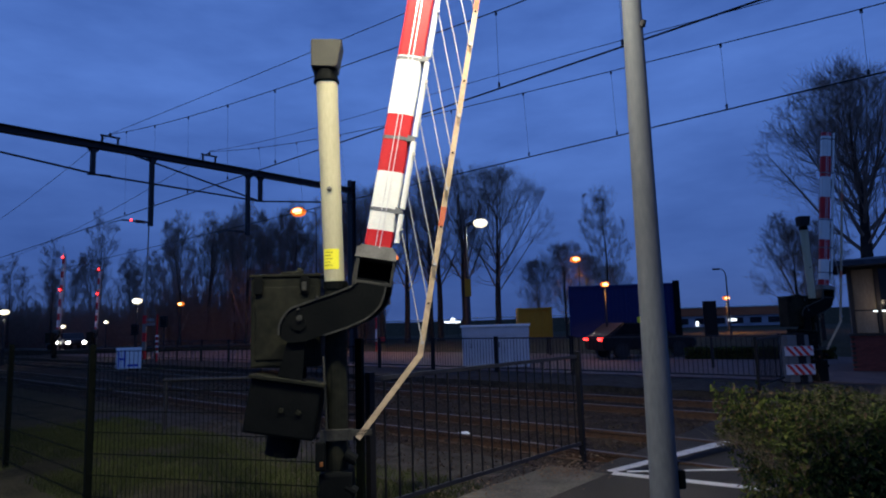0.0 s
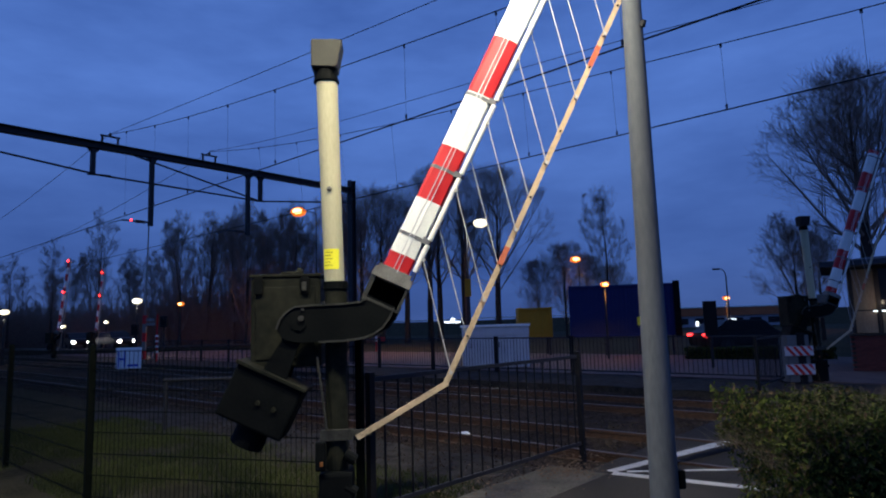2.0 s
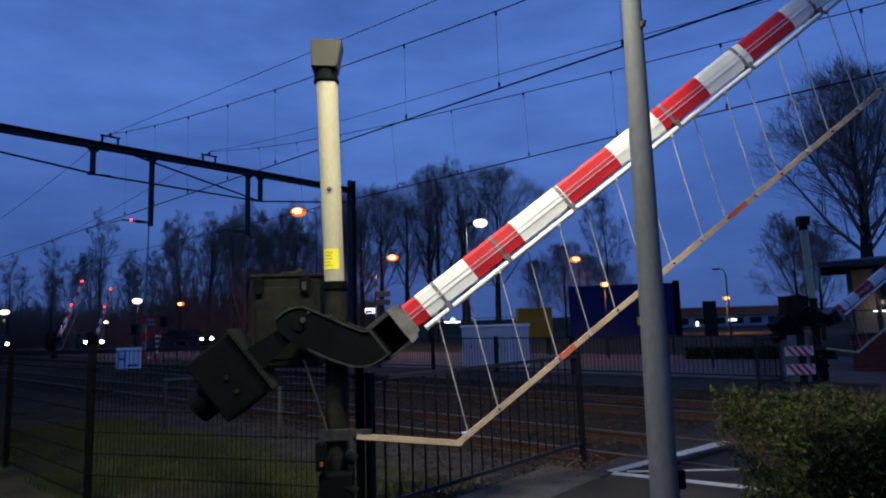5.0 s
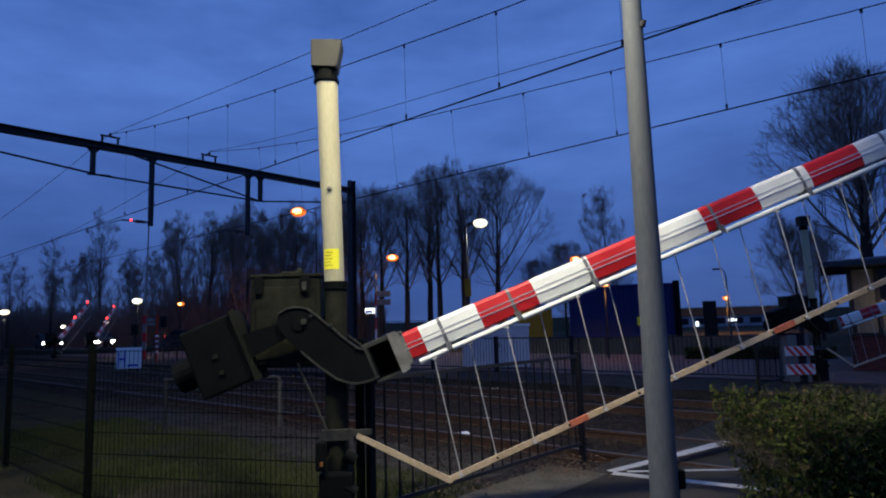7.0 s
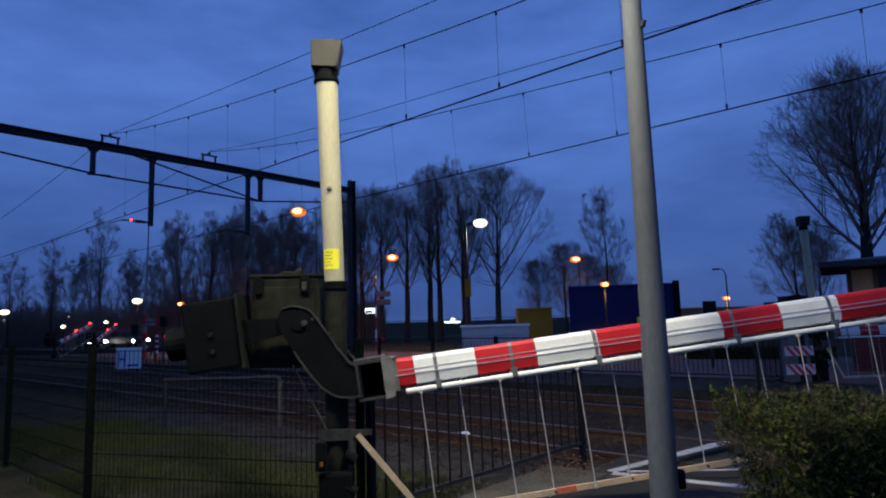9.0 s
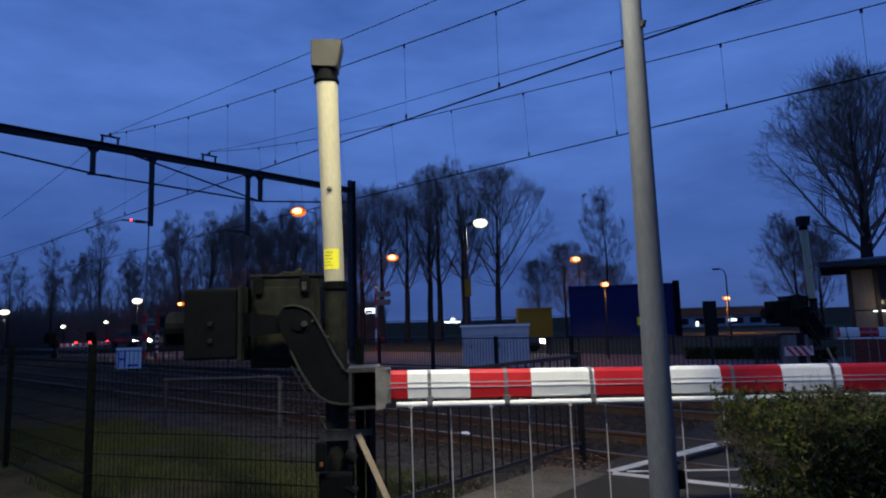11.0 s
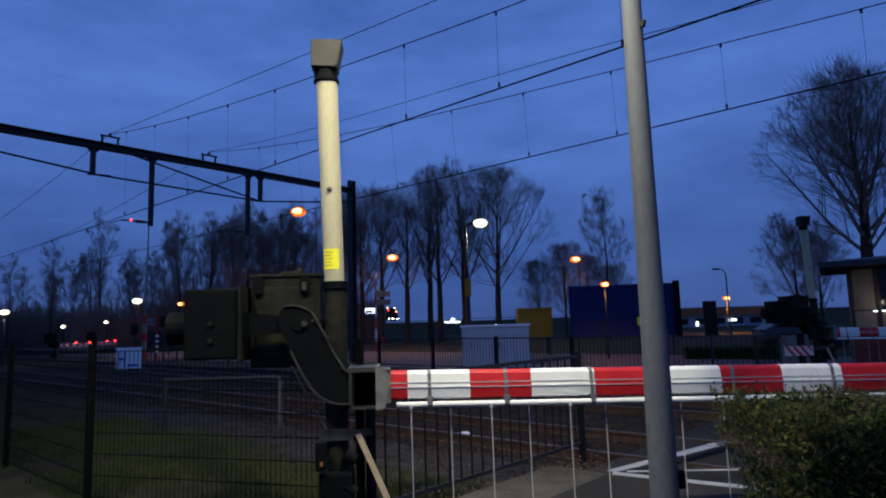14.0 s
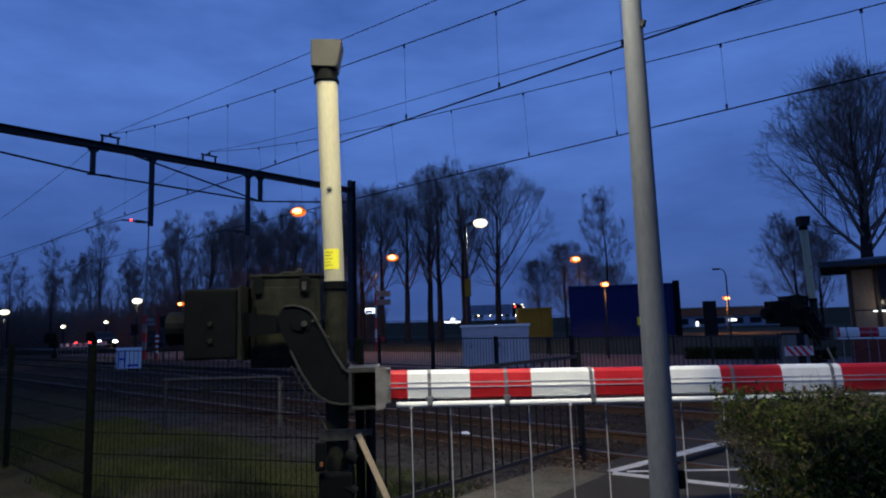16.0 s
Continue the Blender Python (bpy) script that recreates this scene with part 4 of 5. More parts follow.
def tree(at, height, spread, seed, label, group, clear=0.30, limbs=20, trunk=0.20, tilt=0.75, fork=1, fine=3, subs=12, shoots=9, thin=1.0):
    """Bare tree: limbs leave the trunk aslant, bend upwards and branch three times, held in a rounded uneven crown."""
    rng = random.Random(seed)
    t = thing("tree", at, label, "tree", group)
    V, F, CV, CF = [], [], [], []
    low = height * clear * 0.85
    mid_z, half = low + (height - low) * 0.46, (height - low) * 0.54

    def beyond(p):
        lump = 1.0 + 0.22 * noise.noise(Vector((p.x, p.y, p.z)) * (2.2 / spread) + Vector((seed, 0, 0)))
        return (p.x * p.x + p.y * p.y) / (spread * spread) + ((p.z - mid_z) / half) ** 2 > lump

    def grow(p, d, length, r, n, sides, lift, wob):
        pts = [p.copy()]
        for i in range(n):
            d = (d + Vector((rng.uniform(-wob, wob), rng.uniform(-wob, wob), lift / n + rng.uniform(-wob, wob) * 0.5))).normalized()
            q = pts[-1] + d * length / n
            if i and beyond(q):
                break
            pts.append(q)
        m = len(pts) - 1
        limb(CV, CF, pts, [max(0.0045 * thin, r * (1 - 0.82 * i / m)) for i in range(m + 1)], sides)
        return pts

    def aside(d, share):
        o = d.cross(Vector((rng.uniform(-1, 1), rng.uniform(-1, 1), rng.uniform(-1, 1)))).normalized()
        return (d + o * share + Vector((0, 0, 0.12))).normalized()

    for f in range(fork):
        lean = Vector((rng.uniform(-1, 1), rng.uniform(-1, 1), 0)) * (0.025 if fork == 1 else 0.10) * height
        pts = []
        for i in range(13):
            g = i / 12
            bend = Vector((noise.noise(Vector((g * 3.0, seed, f))), noise.noise(Vector((g * 3.0, f, seed + 9))), 0)) * 0.45 * g * height / 15
            pts.append(Vector((0, 0, height * 0.93 * g - 0.3)) + lean * g * g + bend)
        rad = [trunk * max(0.03, 1 - 0.4 * i / 12 if i / 12 < clear else (1 - 0.4 * clear) * (1 - (i / 12 - clear) / (1 - clear)) ** 1.25) * (1.3 if i == 0 else 1) for i in range(13)]
        limb(V, F, pts, rad, 9)
        for k in range(limbs):
            u = (k + rng.random()) / limbs
            g0 = clear + (0.86 - clear) * u ** 1.1
            base, up = along(pts, g0)
            a = k * 2.4 + rng.uniform(-0.5, 0.5)
            out = Vector((math.cos(a), math.sin(a), 0)) * tilt * rng.uniform(0.75, 1.2) * (1.0 - 0.35 * u)
            r0 = trunk * rng.uniform(0.20, 0.36) * (1.1 - 0.7 * u)
            length = ((height * 0.99 - base.z) * 0.9 + 0.35 * spread * (1 - u)) * rng.uniform(0.55, 1.1)
            main = grow(base, (up + out).normalized(), length, r0, 9, 5, 0.55, 0.10)
            reach = spread * rng.uniform(0.36, 0.5)
            for _i in range(rng.randint(subs - 2, subs + 2)):
                f1 = 0.06 + 0.94 * rng.random()
                b1, d1 = along(main, f1)
                l1 = reach * rng.uniform(0.6, 1.4) * (1.25 - 0.6 * f1)
                s1 = grow(b1, aside(d1, rng.uniform(0.6, 1.4)), l1, max(0.010 * thin, r0 * (1 - 0.8 * f1) * 0.45), 4, 3, 0.35, 0.12)
                for _j in range(rng.randint(shoots - 2, shoots + 2)):
                    b2, d2 = along(s1, rng.uniform(0.15, 1.0))
                    s2 = grow(b2, aside(d2, rng.uniform(0.5, 1.3)), l1 * rng.uniform(0.35, 0.7), 0.0085 * thin, 2, 3, 0.25, 0.12)
                    for _k in range(fine):
                        b3, d3 = along(s2, rng.uniform(0.2, 1.0))
                        grow(b3, aside(d3, rng.uniform(0.5, 1.3)), l1 * rng.uniform(0.14, 0.34), 0.006 * thin, 1, 3, 0.2, 0.1)
    for name, v, f, m in (("trunk", V, F, M["bark"]), ("crown", CV, CF, M["twig"])):
        me = bpy.data.meshes.new(name)
        me.from_pydata(v, [], f)
        link(name, me, m, t)
    return t


def place(tx, at, scale, rz):
    c = copy_thing(tx, pose(*at, 0, 0, rz))
    c.scale = (scale, scale, scale * random.uniform(0.95, 1.08))
    return c


row_a = tree((1.95, 60, -0.05), 17.6, 4.3, 21, "tall bare tree in a row before the dike", "row of bare trees", limbs=18, trunk=0.33, clear=0.32, tilt=0.75, fine=4, thin=0.72)
row_b = tree((4.95, 58, -0.05), 16.4, 6.0, 22, "tall bare tree with a wide low limb before the dike", "row of bare trees", limbs=20, trunk=0.30, clear=0.30, tilt=1.0, fine=4, thin=0.72)
row_c = tree((-3.6, 60, -0.05), 15.9, 3.9, 23, "slim bare tree in a row before the dike", "row of bare trees", limbs=16, trunk=0.28, clear=0.31, tilt=0.7, fine=4, thin=0.72)
for x, y, s, r, src in ((-0.45, 61, 1.06, 40, row_c), (-1.4, 63, 0.95, 130, row_a), (-6.0, 60, 0.98, 220, row_c), (-8.0, 61, 0.92, 300, row_b), (-10.2, 62, 0.86, 15, row_a)):
    place(src, (x, y, -0.05), s, r)
right_tree = tree((23.2, 34, -0.05), 15.4, 5.3, 31, "large bare tree with a wide fan of branches behind the kiosk", "bare trees", limbs=26, trunk=0.36, clear=0.34, tilt=1.0, fine=4, subs=14, thin=0.8)
small = tree((20.9, 37, -0.05), 7.7, 2.6, 32, "small bare tree beside the large one", "bare trees", limbs=15, trunk=0.13, clear=0.2, tilt=0.95, fine=5, thin=0.62)
place(small, (23.1, 38.5, -0.05), 0.95, 100)
place(right_tree, (33.5, 40, -0.05), 0.78, 140)
mid = tree((13.6, 52, -0.05), 13.4, 2.3, 33, "slender bare tree behind the blue container", "bare trees", limbs=16, trunk=0.13, clear=0.3, tilt=0.7, fine=4, subs=11, thin=0.75)
bush = tree((12.0, 62, -0.05), 9.4, 3.8, 34, "low bare bushy tree behind the containers", "bare trees", limbs=10, trunk=0.12, clear=0.12, fork=2, tilt=0.8, fine=4, subs=10, shoots=8, thin=0.8)
for x, y, s, r in ((9.6, 64, 0.86, 60), (15.2, 66, 0.95, 200), (18.2, 68, 0.85, 310)):
    place(bush, (x, y, -0.05), s, r)
wood = tree((-21.5, 64, -0.05), 13.6, 2.7, 41, "dense bare tree in a dark thicket", "thicket of bare trees", limbs=12, trunk=0.14, clear=0.12, fork=2, tilt=0.5, fine=3, subs=10, shoots=8, thin=1.05)
wood2 = tree((-18.0, 63, -0.05), 13.2, 2.5, 42, "dense bare tree in a dark thicket by the road", "thicket of bare trees", limbs=12, trunk=0.13, clear=0.12, fork=2, tilt=0.5, fine=3, subs=10, shoots=8, thin=1.05)
for k, (x, y, s, r, src) in enumerate(((-26.6, 63, 1.00, 30, wood), (-24.7, 65, 1.05, 95, wood2), (-19.7, 62, 1.02, 200, wood), (-16.2, 66, 0.98, 130, wood2), (-14.9, 63, 1.02, 20, wood), (-13.4, 65, 1.02, 280, wood2), (-11.1, 65, 1.06, 160, wood), (-28.2, 66, 0.92, 240, wood2), (-22.4, 68, 1.10, 320, wood), (-21.0, 65, 0.96, 75, wood), (-9.5, 63, 1.0, 60, wood2), (-17.4, 68, 1.08, 260, wood), (-12.3, 68, 1.08, 110, wood), (-25.6, 68, 1.02, 170, wood2), (-19.0, 67, 1.05, 15, wood2))):
    place(src, (x, y, -0.05), s, r)
left = tree((-37.5, 68, -0.05), 15.8, 2.3, 51, "tall thin bare tree behind the side road", "bare trees by the side road", limbs=18, trunk=0.20, clear=0.12, tilt=0.6, fine=3, subs=10, shoots=8, thin=1.0)
for x, y, s, r, src in ((-41.5, 66, 0.76, 80, left), (-44.5, 70, 0.72, 150, wood), (-47.5, 68, 0.72, 220, left), (-34.5, 70, 0.72, 300, wood), (-52.5, 70, 0.60, 30, wood2), (-31.0, 66, 0.75, 190, wood2), (-39.5, 70, 0.86, 10, wood), (-50.0, 74, 0.62, 100, left), (-56.0, 76, 0.55, 340, wood), (-43.0, 72, 0.80, 60, wood2), (-36.0, 72, 0.80, 290, wood2)):
    place(src, (x, y, -0.05), s, r)


def thicket():
    """Undergrowth below the trees: a tangle of upright twigs."""
    rng = random.Random(61)
    V, F = [], []
    for _ in range(15000):
        x, y = rng.uniform(-72, -7), rng.uniform(63, 74)
        if x < -38 and y < 66.8 + max(0.0, -44 - x) * 0.48:
            y += 6.0
        h = rng.uniform(1.6, (10.5 if x < -17 else 8.0) if -30 < x < -9 else 6.8) * (0.75 + 0.5 * noise.noise(Vector((x * 0.25, 0, 2))))
        p = Vector((x, y, -0.1))
        q = p + Vector((rng.uniform(-0.5, 0.5), rng.uniform(-0.5, 0.5), h))
        m = p.lerp(q, 0.5) + Vector((rng.uniform(-0.2, 0.2), 0, 0))
        limb(V, F, [p, m, q], [0.036, 0.022, 0.008], 3)
        for _ in range(3):
            b = p.lerp(q, rng.uniform(0.3, 0.9))
            limb(V, F, [b, b + Vector((rng.uniform(-0.6, 0.6), rng.uniform(-0.6, 0.6), rng.uniform(0.3, 0.9)))], [0.020, 0.009], 3)
    me = bpy.data.meshes.new("undergrowth")
    me.from_pydata(V, [], F)
    tagged(link("undergrowth", me, M["twig"]), "dark tangle of bare undergrowth below the trees", "undergrowth", kind="stuff")


thicket()

# ---- beyond the tracks ----


def dike():
    """A long bank with a road and guard rail on top."""
    bm = bmesh.new()
    prof = [(112, -0.3), (124, 1.9), (126, 2.15), (140, 2.2), (152, -0.3)]
    cols = []
    for i in range(61):
        x = -260 + 520 * i / 60
        lift = 0.008 * max(0, x - 10)
        cols.append([bm.verts.new((x, y + 0.6 * noise.noise(Vector((x * 0.05, y, 0))), z + (lift if z > 0 else 0) + 0.08 * noise.noise(Vector((x * 0.1, y, 5))))) for y, z in prof])
    for a, b in zip(cols, cols[1:]):
        for j in range(len(prof) - 1):
            bm.faces.new((a[j], b[j], b[j + 1], a[j + 1]))
    tagged(part("dike", bm, M["soil"]), "low grassy dike with a road along its top", "dike", kind="structure")
    t = thing("guard_rail", (-60, 126.5, 2.05), "steel guard rail along the dike's top", "guard rail")
    for k in range(4):
        block("beam", (k * 32, k * 32 + 31.9, -0.05, 0.05, 0.24 + 0.20 * max(0, k - 1), 0.46 + 0.20 * max(0, k - 1)), M["alu"], t, 0.0)
    for k in range(33):
        block("post", (k * 3.9 - 0.06, k * 3.9 + 0.06, 0.05, 0.15, -0.3, 0.45), M["steel"], t, 0.0)


dike()


def street_light(at, height, arm, glow_mat, label, group, size=0.30, finish="steel", dirn=1, r=0.07):
    """A street lamp whose lit head hangs at height above at."""
    x, y = at
    t = thing("street_lamp", (x - dirn * arm, y, -0.1), label, "street lamp", group)
    bm = bmesh.new()
    tube(bm, (0, 0, 0), (0, 0, height - 0.1 if arm else height), r, r * 0.55, seg=10)
    part("pole", bm, M[finish], t)
    if arm:
        bm = bmesh.new()
        for k in range(6):
            a0, a1 = k / 6 * math.pi / 2, (k + 1) / 6 * math.pi / 2
            tube(bm, (dirn * arm * (1 - math.cos(a0)), 0, height - 0.15 + 0.35 * math.sin(a0)), (dirn * arm * (1 - math.cos(a1)), 0, height - 0.15 + 0.35 * math.sin(a1)), r * 0.5, seg=8)
        part("arm", bm, M[finish], t)
    bm = bmesh.new()
    box(bm, dirn * arm - size * 0.6, dirn * arm + size * 0.6, -size * 0.5, size * 0.5, height + 0.14 + size * 0.5, height + 0.22 + size * 0.5, 0.03)
    hd = part("lamp_head", bm, M["steel"], t)
    # wide emissive bowl behind the bulb stands in for the lamp's halo
    bm = bmesh.new()
    ball(bm, (dirn * arm, 0, height + 0.14), size, 2, (1.15, 1.0, 0.72))
    part("bowl", bm, M["halo_sodium"] if glow_mat is M["lit_sodium"] else M["halo_white"], hd, "glowing bowl standing in for the lamp halo", smooth=True)
    bm = bmesh.new()
    ball(bm, (dirn * arm, -size * 0.62, height + 0.13), size * 0.62, 2, (1.2, 0.8, 0.72))
    part("bulb", bm, glow_mat, hd, "bright lit bulb", smooth=True)


street_light((-11.22, 48.0), 10.6, 1.4, M["lit_sodium"], "street lamp glowing orange behind the barrier mast", "sodium street lamps", 0.54, dirn=-1)
street_light((-3.29, 40.1), 5.92, 1.11, M["lit_sodium"], "street lamp glowing orange before the bare trees", "sodium street lamps", 0.34, finish="greyplate", r=0.06)
street_light((12.75, 60.0), 7.4, 0.3, M["lit_sodium"], "street lamp glowing orange above the containers", "sodium street lamps", 0.46, dirn=-1)
street_light((6.77, 26.3), 3.03, 0.0, M["lit_sodium"], "low lamp glowing orange before the blue container", "sodium street lamps", 0.165, r=0.055)
street_light((31.5, 70.0), 3.55, 0.0, M["lit_sodium"], "small distant lamp glowing orange", "sodium street lamps", 0.36)
street_light((2.47, 40.0), 8.0, 0.98, M["lit_white"], "bright white street lamp before the bare trees", "white street lamps", 0.42, dirn=1, r=0.20)
street_light((-20.67, 42.0), 3.7, 0.0, M["lit_white"], "bright white lamp near the crossing signal", "white street lamps", 0.29)
street_light((-24.48, 58.0), 4.12, 0.0, M["lit_sodium"], "distant orange lamp before the thicket", "sodium street lamps", 0.28)
street_light((-26.76, 38.0), 3.05, 0.0, M["lit_warm"], "warm lamp beside the mesh fence's far end", "white street lamps", 0.25)
street_light((-31.36, 58.0), 2.64, 0.0, M["lit_white"], "small distant white lamp", "white street lamps", 0.18)
street_light((-35.32, 58.0), 2.35, 0.0, M["lit_white"], "small distant white lamp", "white street lamps", 0.20)


def unlit_lamp():
    t = thing("street_lamp", (20.4, 45.0, -0.1), "slim unlit street lamp with a curved arm", "street lamp")
    bm = bmesh.new()
    tube(bm, (0, 0, 0), (-0.05, 0, 4.6), 0.07, 0.045, seg=10)
    part("pole", bm, M["steel"], t)
    bm = bmesh.new()
    prev = Vector((-0.05, 0, 4.6))
    for k in range(1, 6):
        a = k / 5 * math.pi / 2
        q = Vector((-0.05 - 0.45 * (1 - math.cos(a)), 0, 4.6 + 0.5 * math.sin(a)))
        tube(bm, prev, q, 0.035, seg=8)
        prev = q
    part("arm", bm, M["steel"], t)
    block("lamp_head", (-0.95, -0.48, -0.1, 0.1, 5.02, 5.14), M["steel"], t, 0.03)


unlit_lamp()

# board with yellow marker on the white lamp's pole
mk = thing("marker_plate", (1.52, 39.75, 3.3), "dull yellow plate on the lamp pole", "sign")
block("plate", (-0.20, 0.20, 0, 0.03, 0, 1.12), M["ochre"], mk, 0.01)


def corrugated(t, x0, x1, y, z0, z1, material, step=0.18, depth=0.035):
    """Ribs of a container side, one by one."""
    n = max(2, int((x1 - x0) / step))
    w = (x1 - x0) / n / 2
    me = bpy.data.meshes.new("rib")
    bm = bmesh.new()
    box(bm, 0, w, y - depth, y, z0, z1)
    bm.to_mesh(me)
    bm.free()
    me.materials.append(material)
    for i in range(n):
        piece("rib", me, t, pose(x0 + 2 * w * i, 0, 0))


def container(at, w, d, h, material, label, rz=0.0, z0=0.0, ribs=0.18):
    t = thing("container", (*at, -0.05), label, "container", rz=rz)
    block("body", (0, w, 0.04, d, z0, h), material, t, 0.02)
    corrugated(t, 0.12, w - 0.12, 0.04, z0 + 0.15, h - 0.12, material, ribs)
    for x in (0, w - 0.1):
        block("corner_post", (x, x + 0.1, -0.03, 0.08, z0, h + 0.01), material, t, 0.01)
    for z in (z0, h - 0.1):
        block("edge_rail", (0.1, w - 0.1, -0.03, 0.06, z, z + 0.1), material, t, 0.01)
    return t


bl = container((5.74, 28.9), 4.86, 0.32, 3.21, M["blue"], "large dark blue container wall raised on legs behind the railing", rz=-10, z0=0.88)
for x in (0.30, 1.55, 3.0, 4.45):
    block("leg", (x, x + 0.10, 0.11, 0.21, 0, 0.90), M["steel"], bl, 0.01)
block("end_panel", (4.60, 4.88, -0.12, 0.0, 0.80, 3.30), M["dark"], bl, 0.02, "dark folded end panel")
block("notice", (2.98, 3.30, -0.10, -0.06, 1.34, 1.72), M["yellow"], bl, 0.01, "small yellow-green notice")
yc = container((3.5, 30.0), 1.62, 1.0, 2.30, M["ochre"], "dull yellow container on legs behind the cabinet", ribs=0.3, z0=0.90)
for x in (0.08, 1.44):
    for y in (0.1, 0.86):
        block("leg", (x, x + 0.10, y, y + 0.1, 0, 0.92), M["steel"], yc, 0.01)


def cabinet():
    t = thing("relay_cabinet", (0.60, 22.9, -0.05), "pale blue-grey relay cabinet with ribbed panels", "cabinet", rz=-1.5)
    block("body", (0, 2.42, 0.03, 1.2, 0, 1.50), M["cabinet"], t, 0.01)
    for k in range(12):
        block("panel", (0.03 + k * 0.198, 0.03 + k * 0.198 + 0.185, 0.0, 0.05, 0.06, 1.18), M["cabinet"], t, 0.008)
    block("fascia", (-0.01, 2.43, -0.02, 0.05, 1.20, 1.50), M["cabinet"], t, 0.008)
    block("roof", (-0.06, 2.48, -0.08, 1.28, 1.50, 1.58), M["signwhite"], t, 0.012, "pale flat roof with a rim")
    for x in (0.30, 1.32):
        block("handle", (x, x + 0.03, -0.03, 0.0, 0.75, 0.95), M["steel"], t, 0.004)


cabinet()


def kiosk():
    """A timber kiosk on a brick base with a wide dark roof."""
    t = thing("kiosk", (11.25, 17.55, 0.0), "timber kiosk with tan panels, brick base and dark roof", "building", rz=-32)
    block("wall", (0.10, 4.0, 0.12, 3.4, 0.95, 2.85), M["darkwood"], t, 0.01)
    me = bpy.data.meshes.new("brick")
    bm = bmesh.new()
    box(bm, 0, 0.205, 0, 0.10, 0, 0.052, 0.004)
    bm.to_mesh(me)
    bm.free()
    me.materials.append(M["brick"])
    base = block("brick_base", (0.03, 4.0, 0.09, 3.4, -0.1, 0.95), M["sand"], t, 0.0, "dark red brick base")
    for j in range(15):
        for i in range(11):
            piece("brick", me, base, pose(0.0 + 0.217 * i + (0.108 if j % 2 else 0), 0.0, 0.0 + 0.0635 * j))
    block("sill", (-0.03, 4.0, -0.05, 0.12, 0.955, 1.0), M["darkwood"], t, 0.008)
    for k in range(5):
        x = 0.08 + k * 0.62
        block("timber_post", (x, x + 0.09, 0.02, 0.13, 1.0, 2.85), M["darkwood"], t, 0.008)
        block("panel", (x + 0.10, x + 0.60, 0.07, 0.118, 1.02, 1.62), M["tan"], t, 0.01, "tan timber panel")
        # even panes are tan in place of a warm-lit interior
        block("window_pane", (x + 0.10, x + 0.60, 0.09, 0.118, 1.66, 2.78), M["glass"] if k % 2 == 1 else M["tan"], t, 0.004)
    bm = bmesh.new()
    z = 2.86
    a = [bm.verts.new(c) for c in ((-0.55, -0.7, z), (4.6, -0.8, z), (4.6, 4.2, z), (-0.6, 4.0, z))]
    b = [bm.verts.new(c) for c in ((-0.55, -0.7, z + 0.14), (4.6, -0.8, z + 0.14), (4.6, 4.2, z + 0.14), (-0.6, 4.0, z + 0.14))]
    c = [bm.verts.new(q) for q in ((0.9, 1.2, z + 0.34), (2.9, 1.2, z + 0.34), (2.9, 2.2, z + 0.34), (0.9, 2.2, z + 0.34))]
    bm.faces.new(list(reversed(a))), bm.faces.new(c)
    for i in range(4):
        j = (i + 1) % 4
        bm.faces.new((a[i], a[j], b[j], b[i]))
        bm.faces.new((b[i], b[j], c[j], c[i]))
    part("roof", bm, M["roof"], t, "dark overhanging hipped roof")
    block("strip_light", (0.60, 1.10, 0.05, 0.07, 1.60, 1.63), M["lit_sign"], t, 0.004, "thin bright strip of light")


kiosk()


def stripes(t, x0, x1, z0, z1, n, y=0.0):
    """A white board with slanting red stripes."""
    block("board", (x0, x1, y, y + 0.03, z0, z1), M["cabinet"], t, 0.004)
    w = (x1 - x0) / n
    h = z1 - z0
    for k in range(n):
        a = x0 + k * w
        bm = bmesh.new()
        q = [(a, z1 - 0.004), (min(a + w * 0.5, x1), z1 - 0.004), (min(a + w * 0.5 + h * 0.8, x1), z0 + 0.004), (min(a + h * 0.8, x1), z0 + 0.004)]
        if q[2][0] - q[3][0] < 0.01:
            q = q[:2] + [(x1, z0 + h * 0.3)]
        slab(bm, q, y - 0.006, y - 0.001)
        part("red_stripe", bm, M["red"], t)


bd = thing("striped_board", (8.02, 14.9, 0.0), "red and white striped warning boards on a white case", "warning board")
block("case", (0.06, 0.58, 0.05, 0.45, 0.0, 1.10), M["post"], bd, 0.02)
stripes(bd, -0.03, 0.64, 0.62, 0.84, 4)
stripes(bd, -0.03, 0.64, 0.18, 0.42, 4)
sb = thing("signal_back_board", (8.25, 20.0, -0.05), "dark back of a signal board on a post", "signal")
block("board", (0, 0.42, 0, 0.08, 1.0, 2.14), M["black"], sb, 0.02)
bar("post", (0.21, 0.10, 0), (0.21, 0.10, 2.1), 0.045, M["steel"], sb, seg=10)

# ---- signs and signals along the left ----
hs = thing("stop_sign_board", (-14.55, 27.8, -0.10), "white halt sign board with a blue letter H", "sign", rz=4)
block("board", (0, 1.08, 0, 0.04, 0.12, 1.07), M["signwhite"], hs, 0.012)
for x in (0.18, 0.88):
    block("leg", (x, x + 0.05, 0.04, 0.08, -0.1, 1.0), M["steel"], hs, 0.004)
txt = bpy.data.curves.new("letter", "FONT")
txt.body, txt.size, txt.extrude = "H", 1.1, 0.006
tmp = bpy.data.objects.new("letter", txt)
scene.collection.objects.link(tmp)
letter = bpy.data.meshes.new_from_object(tmp.evaluated_get(bpy.context.evaluated_depsgraph_get()))
bpy.data.objects.remove(tmp)
letter.materials.clear()
lo = link("letter", letter, M["signblue"], hs, "blue letter H")
